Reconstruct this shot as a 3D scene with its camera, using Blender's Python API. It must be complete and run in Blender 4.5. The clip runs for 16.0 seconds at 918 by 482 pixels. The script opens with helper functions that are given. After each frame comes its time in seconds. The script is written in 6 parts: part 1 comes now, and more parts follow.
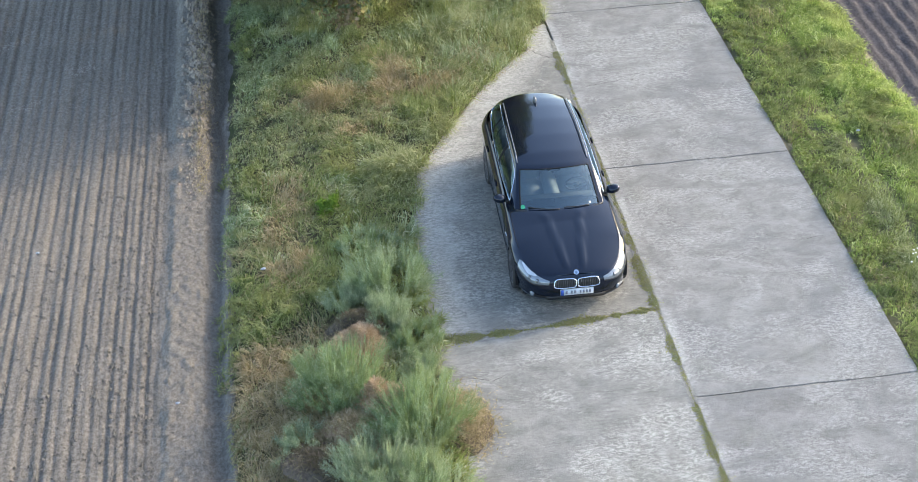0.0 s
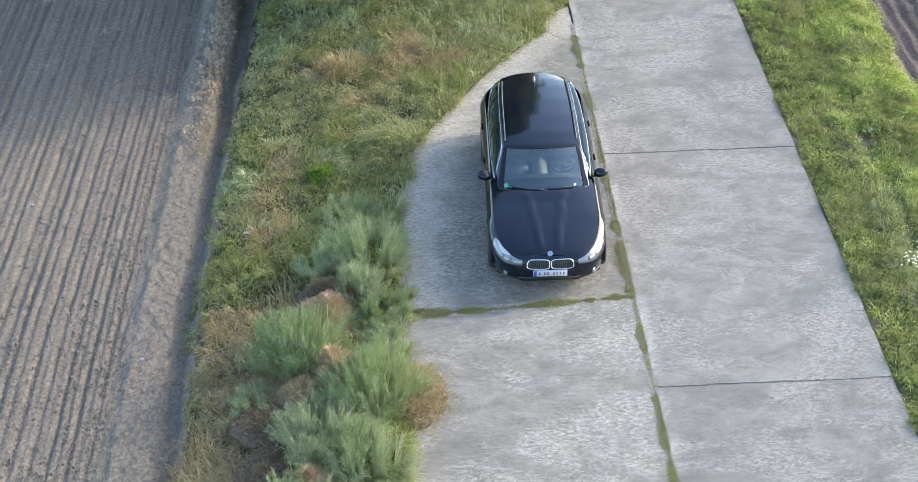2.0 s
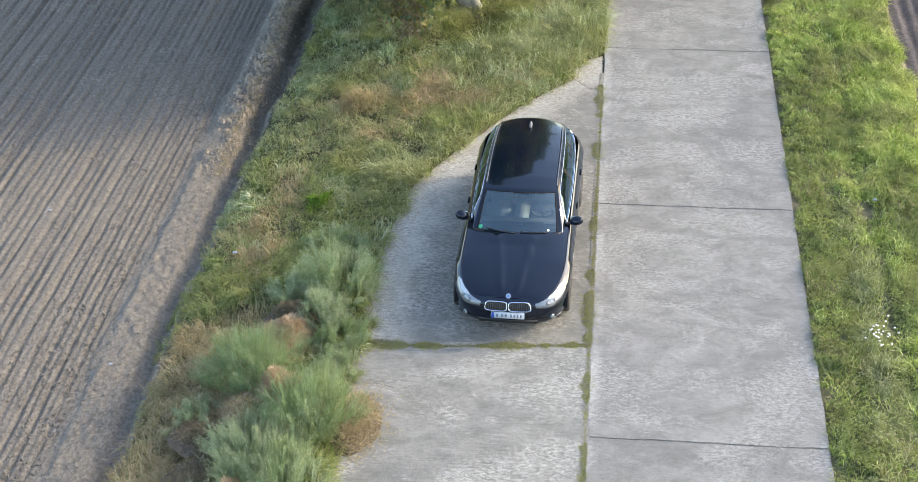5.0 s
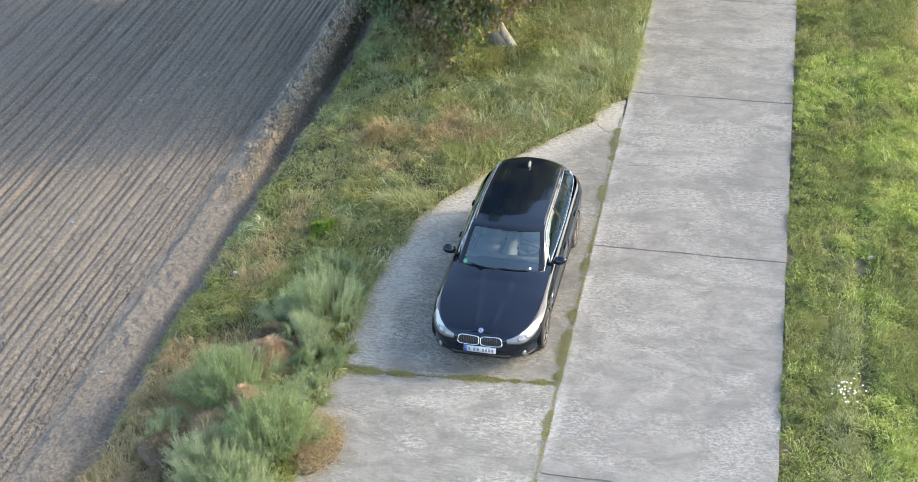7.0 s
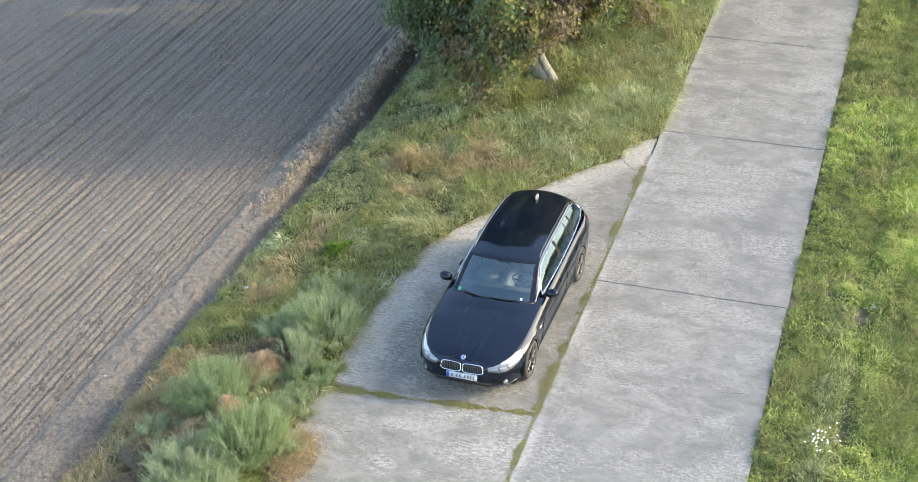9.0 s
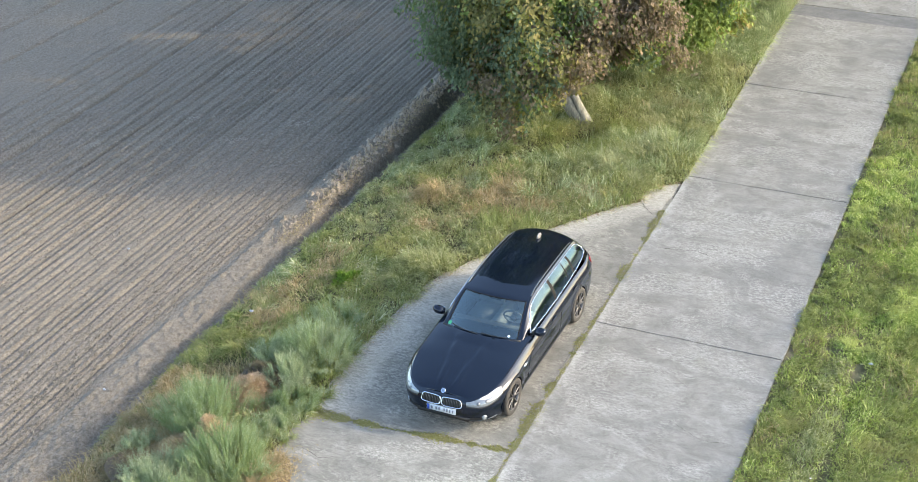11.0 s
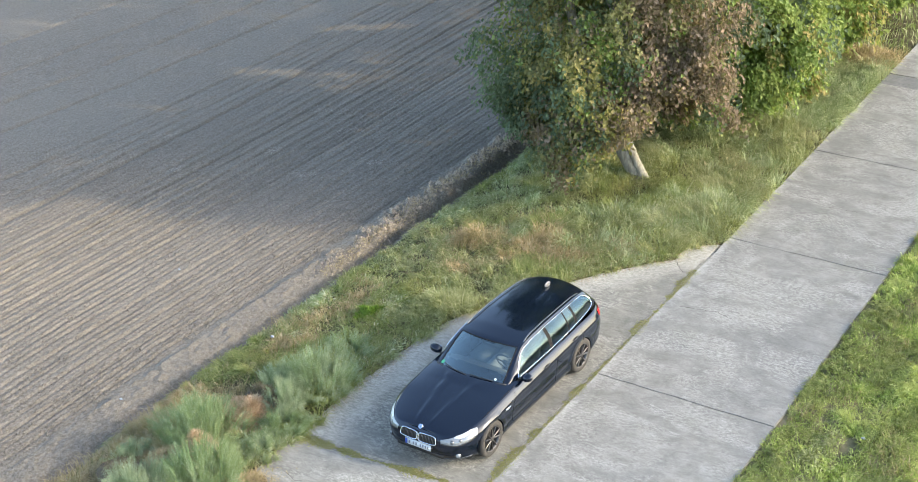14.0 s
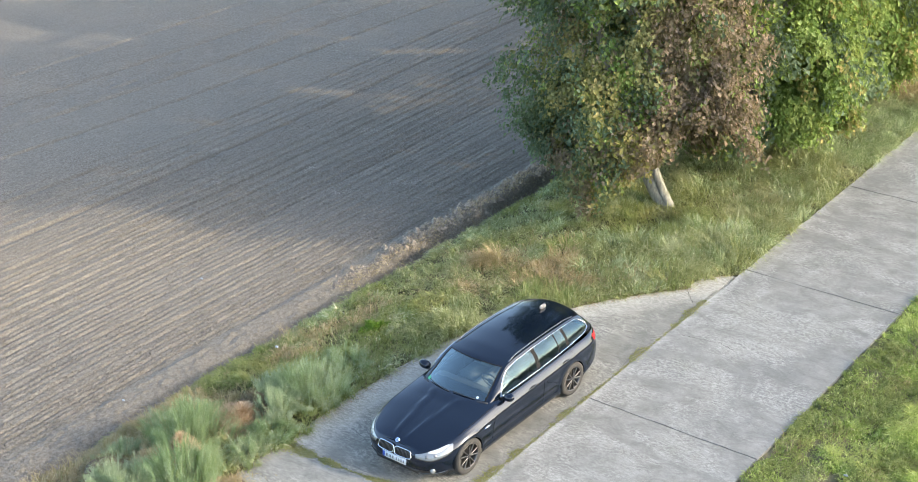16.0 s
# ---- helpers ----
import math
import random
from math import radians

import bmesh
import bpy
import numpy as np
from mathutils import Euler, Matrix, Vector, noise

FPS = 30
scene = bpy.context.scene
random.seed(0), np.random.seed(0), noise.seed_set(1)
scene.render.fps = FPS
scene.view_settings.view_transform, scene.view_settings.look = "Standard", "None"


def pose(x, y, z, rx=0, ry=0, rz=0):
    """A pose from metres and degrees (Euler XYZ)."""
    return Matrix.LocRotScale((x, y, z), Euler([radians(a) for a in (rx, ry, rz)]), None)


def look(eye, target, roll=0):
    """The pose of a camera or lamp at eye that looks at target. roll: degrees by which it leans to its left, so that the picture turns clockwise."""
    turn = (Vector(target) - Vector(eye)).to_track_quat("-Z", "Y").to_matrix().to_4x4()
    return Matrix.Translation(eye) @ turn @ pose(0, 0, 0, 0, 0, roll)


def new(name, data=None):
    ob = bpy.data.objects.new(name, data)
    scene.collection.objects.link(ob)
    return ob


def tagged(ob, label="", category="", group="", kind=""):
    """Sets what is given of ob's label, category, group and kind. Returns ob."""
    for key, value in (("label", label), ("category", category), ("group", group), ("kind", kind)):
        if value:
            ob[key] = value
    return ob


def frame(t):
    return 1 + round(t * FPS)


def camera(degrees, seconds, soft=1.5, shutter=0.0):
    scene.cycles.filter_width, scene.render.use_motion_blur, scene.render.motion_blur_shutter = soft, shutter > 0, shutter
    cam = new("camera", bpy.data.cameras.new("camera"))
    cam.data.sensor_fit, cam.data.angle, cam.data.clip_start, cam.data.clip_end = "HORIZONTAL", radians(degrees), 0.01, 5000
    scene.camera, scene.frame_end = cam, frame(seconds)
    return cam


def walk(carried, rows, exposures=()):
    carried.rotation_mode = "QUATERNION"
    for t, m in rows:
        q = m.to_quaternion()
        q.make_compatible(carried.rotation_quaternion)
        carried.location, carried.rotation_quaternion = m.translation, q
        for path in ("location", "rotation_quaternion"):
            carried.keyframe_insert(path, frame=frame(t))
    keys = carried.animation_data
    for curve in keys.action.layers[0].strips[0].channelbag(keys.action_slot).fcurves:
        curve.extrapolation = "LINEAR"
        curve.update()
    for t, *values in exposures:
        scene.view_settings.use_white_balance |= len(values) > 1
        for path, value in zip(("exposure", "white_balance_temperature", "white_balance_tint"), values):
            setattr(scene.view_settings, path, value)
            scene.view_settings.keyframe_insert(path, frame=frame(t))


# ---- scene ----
cam = camera(34.4, 16.0, soft=0.75)
PATH = [
    (0, (-5.181, -17.788, 14.686), (-4.992, -16.182, 13.509), -1.9),
    (0.5, (-4.742, -17.856, 14.573), (-4.589, -16.246, 13.396), -1.8),
    (1, (-4.273, -17.891, 14.464), (-4.154, -16.28, 13.284), -1.5),
    (1.5, (-3.75, -17.905, 14.301), (-3.666, -16.291, 13.122), -1.5),
    (2, (-3.168, -17.939, 14.197), (-3.121, -16.323, 13.02), -1.4),
    (2.5, (-2.687, -17.987, 14.169), (-2.672, -16.367, 12.996), -1.4),
    (3, (-2.091, -18.043, 14.206), (-2.119, -16.418, 13.041), -1.4),
    (3.5, (-1.578, -18.101, 14.244), (-1.644, -16.472, 13.085), -1.5),
    (6, (1.397, -18.225, 14.427), (1.118, -16.583, 13.32), -1.7),
    (6.5, (1.973, -18.23, 14.502), (1.654, -16.59, 13.404), -1.8),
    (7, (2.518, -18.301, 14.626), (2.155, -16.663, 13.537), -1.5),
    (7.5, (3.096, -18.271, 14.687), (2.688, -16.638, 13.606), -1.5),
    (8, (3.727, -18.191, 14.696), (3.266, -16.565, 13.626), -1.6),
    (8.5, (4.283, -18.112, 14.759), (3.782, -16.493, 13.696), -1.6),
    (9, (4.926, -18.08, 14.817), (4.379, -16.47, 13.765), -1.8),
    (11.5, (7.627, -17.324, 14.886), (6.875, -15.76, 13.891), -1.8),
    (12, (8.245, -17.153, 14.896), (7.448, -15.604, 13.914), -1.9),
    (12.5, (8.754, -17.028, 14.897), (7.918, -15.493, 13.926), -1.9),
    (13, (9.362, -16.823, 14.939), (8.479, -15.308, 13.977), -1.9),
    (13.5, (9.865, -16.632, 14.953), (8.944, -15.133, 14.002), -1.9),
    (14, (10.457, -16.414, 14.961), (9.491, -14.936, 14.021), -2.0),
    (14.5, (10.935, -16.193, 14.943), (9.934, -14.732, 14.013), -2.0),
    (15, (11.465, -15.933, 14.911), (10.427, -14.491, 13.992), -2.0),
    (15.5, (12.017, -15.625, 14.89), (10.94, -14.207, 13.979), -2.1),
    (16, (12.548, -15.339, 14.768), (11.434, -13.94, 13.872), -2.1),
]
walk(cam, [(t, look(eye, target, roll)) for t, eye, target, roll in PATH], [(0, 2.15, 6980, 8.5), (3.7, 2.15, 7100, 9), (5.8, 2.22, 7440, 9), (9.2, 2.31, 7440, 8.5), (11.3, 2.34, 7420, 7.0), (16, 2.36, 7280, 6.5)])

# ---- light ----
SUN_EL, SUN_AZ = radians(23.5), radians(21)          # azimuth counted from +x towards +y
to_sun = Vector((math.cos(SUN_EL) * math.cos(SUN_AZ), math.cos(SUN_EL) * math.sin(SUN_AZ), math.sin(SUN_EL)))
world = bpy.data.worlds.new("sky")
scene.world = world
world.use_nodes = True
sky = world.node_tree.nodes.new("ShaderNodeTexSky")
sky.sky_type, sky.sun_disc = "NISHITA", False
sky.sun_elevation, sky.sun_rotation = SUN_EL, math.pi / 2 - SUN_AZ
sky.air_density, sky.dust_density, sky.ozone_density = 0.8, 1.5, 1.2
back = world.node_tree.nodes["Background"]
world.node_tree.links.new(sky.outputs[0], back.inputs[0])
back.inputs[1].default_value = 0.15
sun_data = bpy.data.lights.new("sun", "SUN")
sun_data.energy, sun_data.angle, sun_data.color = 0.71, radians(0.6), (1.0, 0.9, 0.77)
sun = new("sun", sun_data)
sun.matrix_world = look((40, 18, 24), (40 - to_sun.x, 18 - to_sun.y, 24 - to_sun.z))


# ---- materials ----
class Nodes:
    """A short way to write a node material."""

    def __init__(self, name):
        self.mat = bpy.data.materials.new(name)
        self.mat.use_nodes = True
        self.tree = self.mat.node_tree
        self.bsdf = self.tree.nodes["Principled BSDF"]

    def add(self, kind, **inputs):
        node = self.tree.nodes.new("ShaderNode" + kind)
        for key, value in inputs.items():
            self.put(node.inputs[key.replace("_", " ")], value)
        return node

    def put(self, socket, value):
        if isinstance(value, bpy.types.NodeSocket):
            self.tree.links.new(value, socket)
        else:
            socket.default_value = value

    def set(self, **inputs):
        for key, value in inputs.items():
            self.put(self.bsdf.inputs[key.replace("_", " ")], value)
        return self

    def coords(self, scale=(1, 1, 1), turn=0.0):
        c = self.add("TexCoord")
        m = self.add("Mapping", Vector=c.outputs["Object"], Scale=scale, Rotation=(0, 0, turn))
        return m.outputs[0]

    def noise(self, scale, detail=4.0, rough=0.6, at=None, warp=0.0):
        n = self.add("TexNoise", Scale=scale, Detail=detail, Roughness=rough, Distortion=warp)
        self.tree.links.new(at if at else self.coords(), n.inputs["Vector"])
        return n.outputs["Fac"]

    def ramp(self, fac, *stops):
        r = self.add("ValToRGB", Fac=fac)
        el = r.color_ramp.elements
        while len(el) < len(stops):
            el.new(0.5)
        for e, (p, c) in zip(el, stops):
            e.position, e.color = p, (*c, 1) if len(c) == 3 else c
        return r.outputs[0]

    def grey(self, fac, a, b, lo=0.0, hi=1.0):
        r = self.add("MapRange", Value=fac)
        for k, v in (("From Min", lo), ("From Max", hi), ("To Min", a), ("To Max", b)):
            r.inputs[k].default_value = v
        return r.outputs[0]

    def mix(self, fac, a, b, how="MIX"):
        m = self.add("Mix")
        m.data_type, m.blend_type = "RGBA", how
        for i, v in ((0, fac), (6, a), (7, b)):
            self.put(m.inputs[i], (*v, 1) if isinstance(v, tuple) and len(v) == 3 else v)
        return m.outputs[2]

    def math(self, how, a, b):
        m = self.add("Math")
        m.operation = how
        self.put(m.inputs[0], a), self.put(m.inputs[1], b)
        return m.outputs[0]

    def bump(self, height, strength=0.5, distance=0.02):
        b = self.add("Bump", Strength=strength, Distance=distance, Height=height)
        self.put(self.bsdf.inputs["Normal"], b.outputs[0])
        return self

    def island(self):
        return self.add("NewGeometry").outputs["Random Per Island"]

    def each(self):
        return self.add("ObjectInfo").outputs["Random"]


def plain(name, colour, rough=0.5, metal=0.0, grain=0.0, size=60.0, **more):
    """A small part's material: a colour with a slight uneven tone."""
    n = Nodes(name)
    tone = n.noise(size, 3)
    dark = tuple(c * (1 - 0.35 - grain) for c in colour)
    n.set(Base_Color=n.mix(tone, dark, tuple(min(1, c * (1.25 + grain)) for c in colour)), Roughness=n.grey(n.noise(size * 0.4), rough * 0.8, min(1, rough * 1.2)), Metallic=metal, **more)
    return n.mat


def soil_material(name, low, high, streak=0.5):
    n = Nodes(name)
    clods = n.noise(19, 8, 0.8, n.coords((1, 0.8, 1)), 0.4)
    fine = n.noise(36, 6, 0.8)
    rows = n.noise(2.0, 5, 0.7, n.coords((4.5, 0.9, 1)))
    wide = n.noise(0.16, 3, 0.5)
    c = n.mix(n.grey(clods, 0, 1, 0.41, 0.59), tuple(v * 0.92 for v in low), tuple(v * 1.08 for v in high))
    c = n.mix(n.grey(fine, 0, 0.7, 0.52, 0.64), c, tuple(v * 0.5 for v in low))
    c = n.mix(n.grey(rows, 0, streak, 0.3, 0.75), c, tuple(v * 0.62 for v in low))
    c = n.mix(n.grey(wide, 0, 0.4, 0.35, 0.7), c, tuple(v * 0.8 for v in high))
    pale = n.noise(1.3, 5, 0.8, n.coords((1.6, 0.5, 1), 0.2))
    c = n.mix(n.grey(pale, 0, 0.6, 0.62, 0.72), c, tuple(v * 1.35 for v in high))
    n.set(Base_Color=c, Roughness=0.95, Specular_IOR_Level=0.15)
    n.bump(n.math("ADD", n.math("MULTIPLY", clods, 0.6), n.math("MULTIPLY", fine, 0.5)), 1.0, 0.035)
    return n.mat


def verge_material(name, k=1.0):
    n = Nodes(name)
    a, b = n.noise(6, 6, 0.7), n.noise(0.7, 4, 0.6)
    c = n.mix(n.grey(a, 0, 1, 0.3, 0.7), tuple(k * v for v in (0.055, 0.052, 0.032)), tuple(k * v for v in (0.15, 0.13, 0.085)))
    c = n.mix(n.grey(b, 0, 0.7, 0.4, 0.65), c, (0.05, 0.065, 0.022))
    n.set(Base_Color=c, Roughness=1.0, Specular_IOR_Level=0.1).bump(a, 0.8, 0.05)
    return n.mat


RIM_CENTRE, RIM_RADIUS = (7.35, 1.27, 0.0), 10.95


def concrete_material(name, low, high, brush=0.5, pale=0.7, wear=""):
    """Cast concrete: grey clouds, pale worn speckle in patches, faint broom lines across."""
    n = Nodes(name)
    big = n.noise(0.55, 6, 0.65, n.coords((1.0, 0.9, 1)), 0.5)
    mid = n.noise(2.6, 8, 0.75, n.coords((0.75, 1.15, 1)), 0.6)
    across = n.noise(2.4, 6, 0.75, n.coords((0.5, 6.0, 1)))
    speck = n.noise(17, 10, 0.92, n.coords((0.7, 1.3, 1)), 0.5)
    grit = n.noise(85, 4, 0.8)
    where = n.noise(0.6, 6, 0.68, n.coords((0.8, 1.2, 1.0), 0.3), 0.8)
    c = n.mix(n.grey(mid, 0, 1, 0.36, 0.64), low, high)
    c = n.mix(n.grey(big, 0, 0.45, 0.47, 0.63), c, (low[0] * 0.72, low[1] * 0.76, low[2] * 0.82))
    c = n.mix(n.grey(across, 0, brush, 0.54, 0.72), c, tuple(v * 0.66 for v in low))
    dots = n.math("MULTIPLY", n.grey(speck, 0, 1, 0.485, 0.55), n.grey(where, 0.10, 1.0, 0.45, 0.57))
    c = n.mix(n.math("MULTIPLY", dots, pale), c, tuple(min(1, v * 1.55) for v in high))
    pits = n.math("MULTIPLY", n.grey(speck, 1, 0, 0.38, 0.47), n.grey(where, 0.45, 1.0, 0.4, 0.6))
    c = n.mix(n.math("MULTIPLY", pits, 0.6), c, tuple(v * 0.58 for v in low))
    c = n.mix(n.grey(grit, 0, 0.4, 0.48, 0.72), c, tuple(v * 0.68 for v in low))
    if wear == "joint":
        # worn pale edge beside the mossy joint
        sep = n.add("SeparateXYZ", Vector=n.add("TexCoord").outputs["Object"])
        worn = n.math("MULTIPLY", n.grey(sep.outputs[0], 1, 0, 0.07, 0.24), n.grey(where, 0, 0.8, 0.42, 0.55))
        c = n.mix(n.math("MULTIPLY", worn, n.grey(speck, 0.3, 1, 0.42, 0.56)), c, tuple(v * 1.6 for v in high))
    if wear == "rim":
        # pale dust gathered along the curved outer edge
        place = n.add("TexCoord").outputs["Object"]
        gap = n.add("VectorMath")
        gap.operation = "DISTANCE"
        n.tree.links.new(place, gap.inputs[0])
        gap.inputs[1].default_value = RIM_CENTRE
        far = n.math("ADD", gap.outputs["Value"], n.math("MULTIPLY", n.noise(1.6, 5, 0.7), 0.9))
        dust = n.math("MULTIPLY", n.grey(far, 0, 1.0, RIM_RADIUS - 0.5, RIM_RADIUS + 0.25), n.grey(speck, 0.2, 1, 0.46, 0.54))
        c = n.mix(dust, c, tuple(v * 1.8 for v in high))
        ring = n.math("MULTIPLY", n.grey(far, 0, 1, RIM_RADIUS - 0.25, RIM_RADIUS - 0.1), n.grey(far, 1, 0, RIM_RADIUS - 0.02, RIM_RADIUS + 0.15))
        c = n.mix(n.math("MULTIPLY", ring, n.grey(where, 0, 0.35, 0.45, 0.55)), c, tuple(v * 1.7 for v in high))
    moss = n.noise(0.9, 4, 0.6, n.coords((1.3, 1, 1), 1.1))
    c = n.mix(n.grey(moss, 0, 0.25, 0.56, 0.72), c, (low[0] * 0.85, low[1] * 0.92, low[2] * 0.74))
    c = n.mix(1.0, c, n.grey(n.each(), 0.94, 1.05), "MULTIPLY")
    n.set(Base_Color=c, Roughness=n.grey(mid, 0.75, 0.95), Specular_IOR_Level=0.3)
    n.bump(n.math("ADD", n.math("ADD", grit, speck), n.math("MULTIPLY", across, 1.2)), 0.5, 0.012)
    return n.mat


def blade_material(name, stops, dry, patch=0.9, tuft=0.55):
    """Leaves of grass or weeds: hue by blade, drier in patches of its own."""
    n = Nodes(name)
    c = n.ramp(n.island(), *stops)
    tufts = n.noise(3.2, 4, 0.65)
    c = n.mix(n.grey(tufts, 0, tuft, 0.5, 0.66), c, tuple(v * 0.62 for v in stops[0][1]))
    spots = n.noise(patch, 4, 0.6)
    c = n.mix(n.grey(spots, 0, 0.75, 0.48, 0.68), c, dry)
    n.set(Base_Color=c, Roughness=0.7, Specular_IOR_Level=0.12)
    light = n.add("BsdfTranslucent", Color=n.mix(0.5, c, (0.35, 0.42, 0.08)))
    both = n.add("MixShader", Fac=0.38)
    n.tree.links.new(n.bsdf.outputs[0], both.inputs[1])
    n.tree.links.new(light.outputs[0], both.inputs[2])
    n.tree.links.new(both.outputs[0], n.tree.nodes["Material Output"].inputs[0])
    return n.mat


SOIL = soil_material("soil", (0.154, 0.134, 0.110), (0.278, 0.249, 0.209), 0.28)
SOIL_DARK = soil_material("dark soil", (0.075, 0.065, 0.065), (0.16, 0.14, 0.135))
VERGE = verge_material("verge earth")
VERGE_DRY = verge_material("dry verge earth", 1.9)
CONCRETE = concrete_material("road concrete", (0.174, 0.170, 0.158), (0.277, 0.274, 0.259), 0.4, 0.75, "joint")
CONCRETE_PAD = concrete_material("rough concrete", (0.154, 0.149, 0.130), (0.253, 0.244, 0.216), 0.8, 1.0, "rim")
CONCRETE_FRONT = concrete_material("mottled concrete", (0.166, 0.163, 0.147), (0.276, 0.271, 0.248), 0.7, 1.15)
ASPHALT = concrete_material("dark patch", (0.13, 0.13, 0.13), (0.19, 0.19, 0.19), 0.2)
LUSH = blade_material("lush grass", ((0.0, (0.142, 0.222, 0.050)), (0.45, (0.293, 0.400, 0.097)), (0.8, (0.501, 0.587, 0.179)), (1.0, (0.834, 0.845, 0.420))), (0.533, 0.557, 0.213), 1.1, 0.4)
ROUGH_GRASS = blade_material("rough grass", ((0.0, (0.153, 0.230, 0.098)), (0.4, (0.271, 0.359, 0.160)), (0.75, (0.443, 0.484, 0.273)), (1.0, (0.792, 0.784, 0.590))), (0.538, 0.504, 0.346), 0.8, 0.72)
STRAW = blade_material("dry grass", ((0.0, (0.230, 0.160, 0.088)), (0.5, (0.430, 0.325, 0.195)), (1.0, (0.640, 0.530, 0.350))), (0.330, 0.245, 0.140), 0.9, 0.25)
GRASS_GREEN = blade_material("fresh verge grass", ((0.0, (0.107, 0.148, 0.048)), (0.5, (0.209, 0.255, 0.090)), (1.0, (0.446, 0.457, 0.204))), (0.330, 0.309, 0.139), 1.2, 0.4)
GRASS_OLIVE = blade_material("olive verge grass", ((0.0, (0.124, 0.152, 0.057)), (0.5, (0.268, 0.294, 0.133)), (1.0, (0.578, 0.588, 0.338))), (0.414, 0.403, 0.226), 1.0, 0.4)
GRASS_GREY = blade_material("grey-green verge grass", ((0.0, (0.152, 0.211, 0.099)), (0.5, (0.303, 0.374, 0.187)), (1.0, (0.653, 0.701, 0.444))), (0.490, 0.490, 0.303), 1.0, 0.4)
MUGWORT_GREEN = blade_material("green mugwort leaf", ((0.0, (0.117, 0.187, 0.085)), (0.5, (0.201, 0.290, 0.149)), (1.0, (0.359, 0.446, 0.286))), (0.260, 0.312, 0.183))
MUGWORT_PALE = blade_material("pale mugwort leaf", ((0.0, (0.222, 0.276, 0.179)), (0.5, (0.347, 0.405, 0.274)), (1.0, (0.534, 0.590, 0.432))), (0.383, 0.414, 0.283))
MUGWORT = blade_material("mugwort leaf", ((0.0, (0.193, 0.261, 0.151)), (0.5, (0.297, 0.377, 0.231)), (1.0, (0.476, 0.562, 0.391))), (0.339, 0.404, 0.265))
BROADLEAF = blade_material("weed leaf", ((0.0, (0.078, 0.169, 0.026)), (1.0, (0.221, 0.351, 0.065))), (0.260, 0.312, 0.065))
LITTER = blade_material("brown litter", ((0.0, (0.308, 0.189, 0.123)), (0.5, (0.541, 0.371, 0.256)), (1.0, (0.720, 0.556, 0.411))), (0.439, 0.313, 0.215))
CHAFF_FLECKS = plain("straw and sun fleck", (0.36, 0.33, 0.28), 0.9)
LITTER_PALE = blade_material("dead stalks", ((0.0, (0.253, 0.178, 0.109)), (0.5, (0.437, 0.328, 0.213)), (1.0, (0.632, 0.517, 0.356))), (0.380, 0.287, 0.184))
# dark leaves; on the crowns' field side their colour also carries shade
LEAF_DARK_SHADE = blade_material("dark green leaf with painted shade", ((0.0, (0.057, 0.089, 0.061)), (0.6, (0.108, 0.161, 0.104)), (1.0, (0.206, 0.269, 0.174))), (0.122, 0.166, 0.109))
LEAF_GREEN = blade_material("bright green leaf", ((0.0, (0.082, 0.143, 0.034)), (0.6, (0.174, 0.260, 0.070)), (1.0, (0.345, 0.432, 0.168))), (0.230, 0.271, 0.091))
LEAF_YELLOW = blade_material("yellowing leaf", ((0.0, (0.133, 0.144, 0.044)), (0.6, (0.278, 0.257, 0.095)), (1.0, (0.469, 0.375, 0.168))), (0.290, 0.228, 0.100))
LEAF_OLIVE = blade_material("olive leaf", ((0.0, (0.095, 0.105, 0.047)), (0.6, (0.211, 0.211, 0.095)), (1.0, (0.401, 0.378, 0.178))), (0.245, 0.222, 0.112))
LEAF_BROWN = blade_material("browned leaf", ((0.0, (0.093, 0.069, 0.049)), (0.6, (0.206, 0.149, 0.111)), (1.0, (0.363, 0.280, 0.221))), (0.177, 0.133, 0.095))
MOSS = blade_material("moss", ((0.0, (0.142, 0.140, 0.052)), (0.6, (0.246, 0.237, 0.097)), (1.0, (0.354, 0.330, 0.159))), (0.293, 0.252, 0.133), 3.0)
PETAL = plain("white petals", (0.75, 0.75, 0.7), 0.6)


def bark_material():
    n = Nodes("bark")
    a = n.noise(5, 6, 0.7, n.coords((3, 3, 0.6)))
    n.set(Base_Color=n.ramp(a, (0.3, (0.10, 0.096, 0.08)), (0.7, (0.33, 0.32, 0.275))), Roughness=0.9).bump(a, 0.8, 0.03)
    return n.mat


BARK = bark_material()
rng = np.random.default_rng(7)


# ---- mesh helpers ----
def sheet(name, verts, faces, materials, index=None, smooth=False):
    """A mesh from arrays of places and of faces with one number of corners."""
    verts, faces = np.asarray(verts, np.float32).reshape(-1, 3), np.asarray(faces, np.int32)
    me = bpy.data.meshes.new(name)
    count, corners = faces.shape
    me.vertices.add(len(verts)), me.vertices.foreach_set("co", verts.ravel())
    me.loops.add(count * corners), me.loops.foreach_set("vertex_index", faces.ravel())
    me.polygons.add(count), me.polygons.foreach_set("loop_start", np.arange(0, count * corners, corners, dtype=np.int32))
    for m in materials:
        me.materials.append(m)
    if index is not None:
        me.polygons.foreach_set("material_index", np.asarray(index, np.int32))
    me.polygons.foreach_set("use_smooth", np.full(count, smooth))
    me.update(calc_edges=True)
    me.validate()
    return me


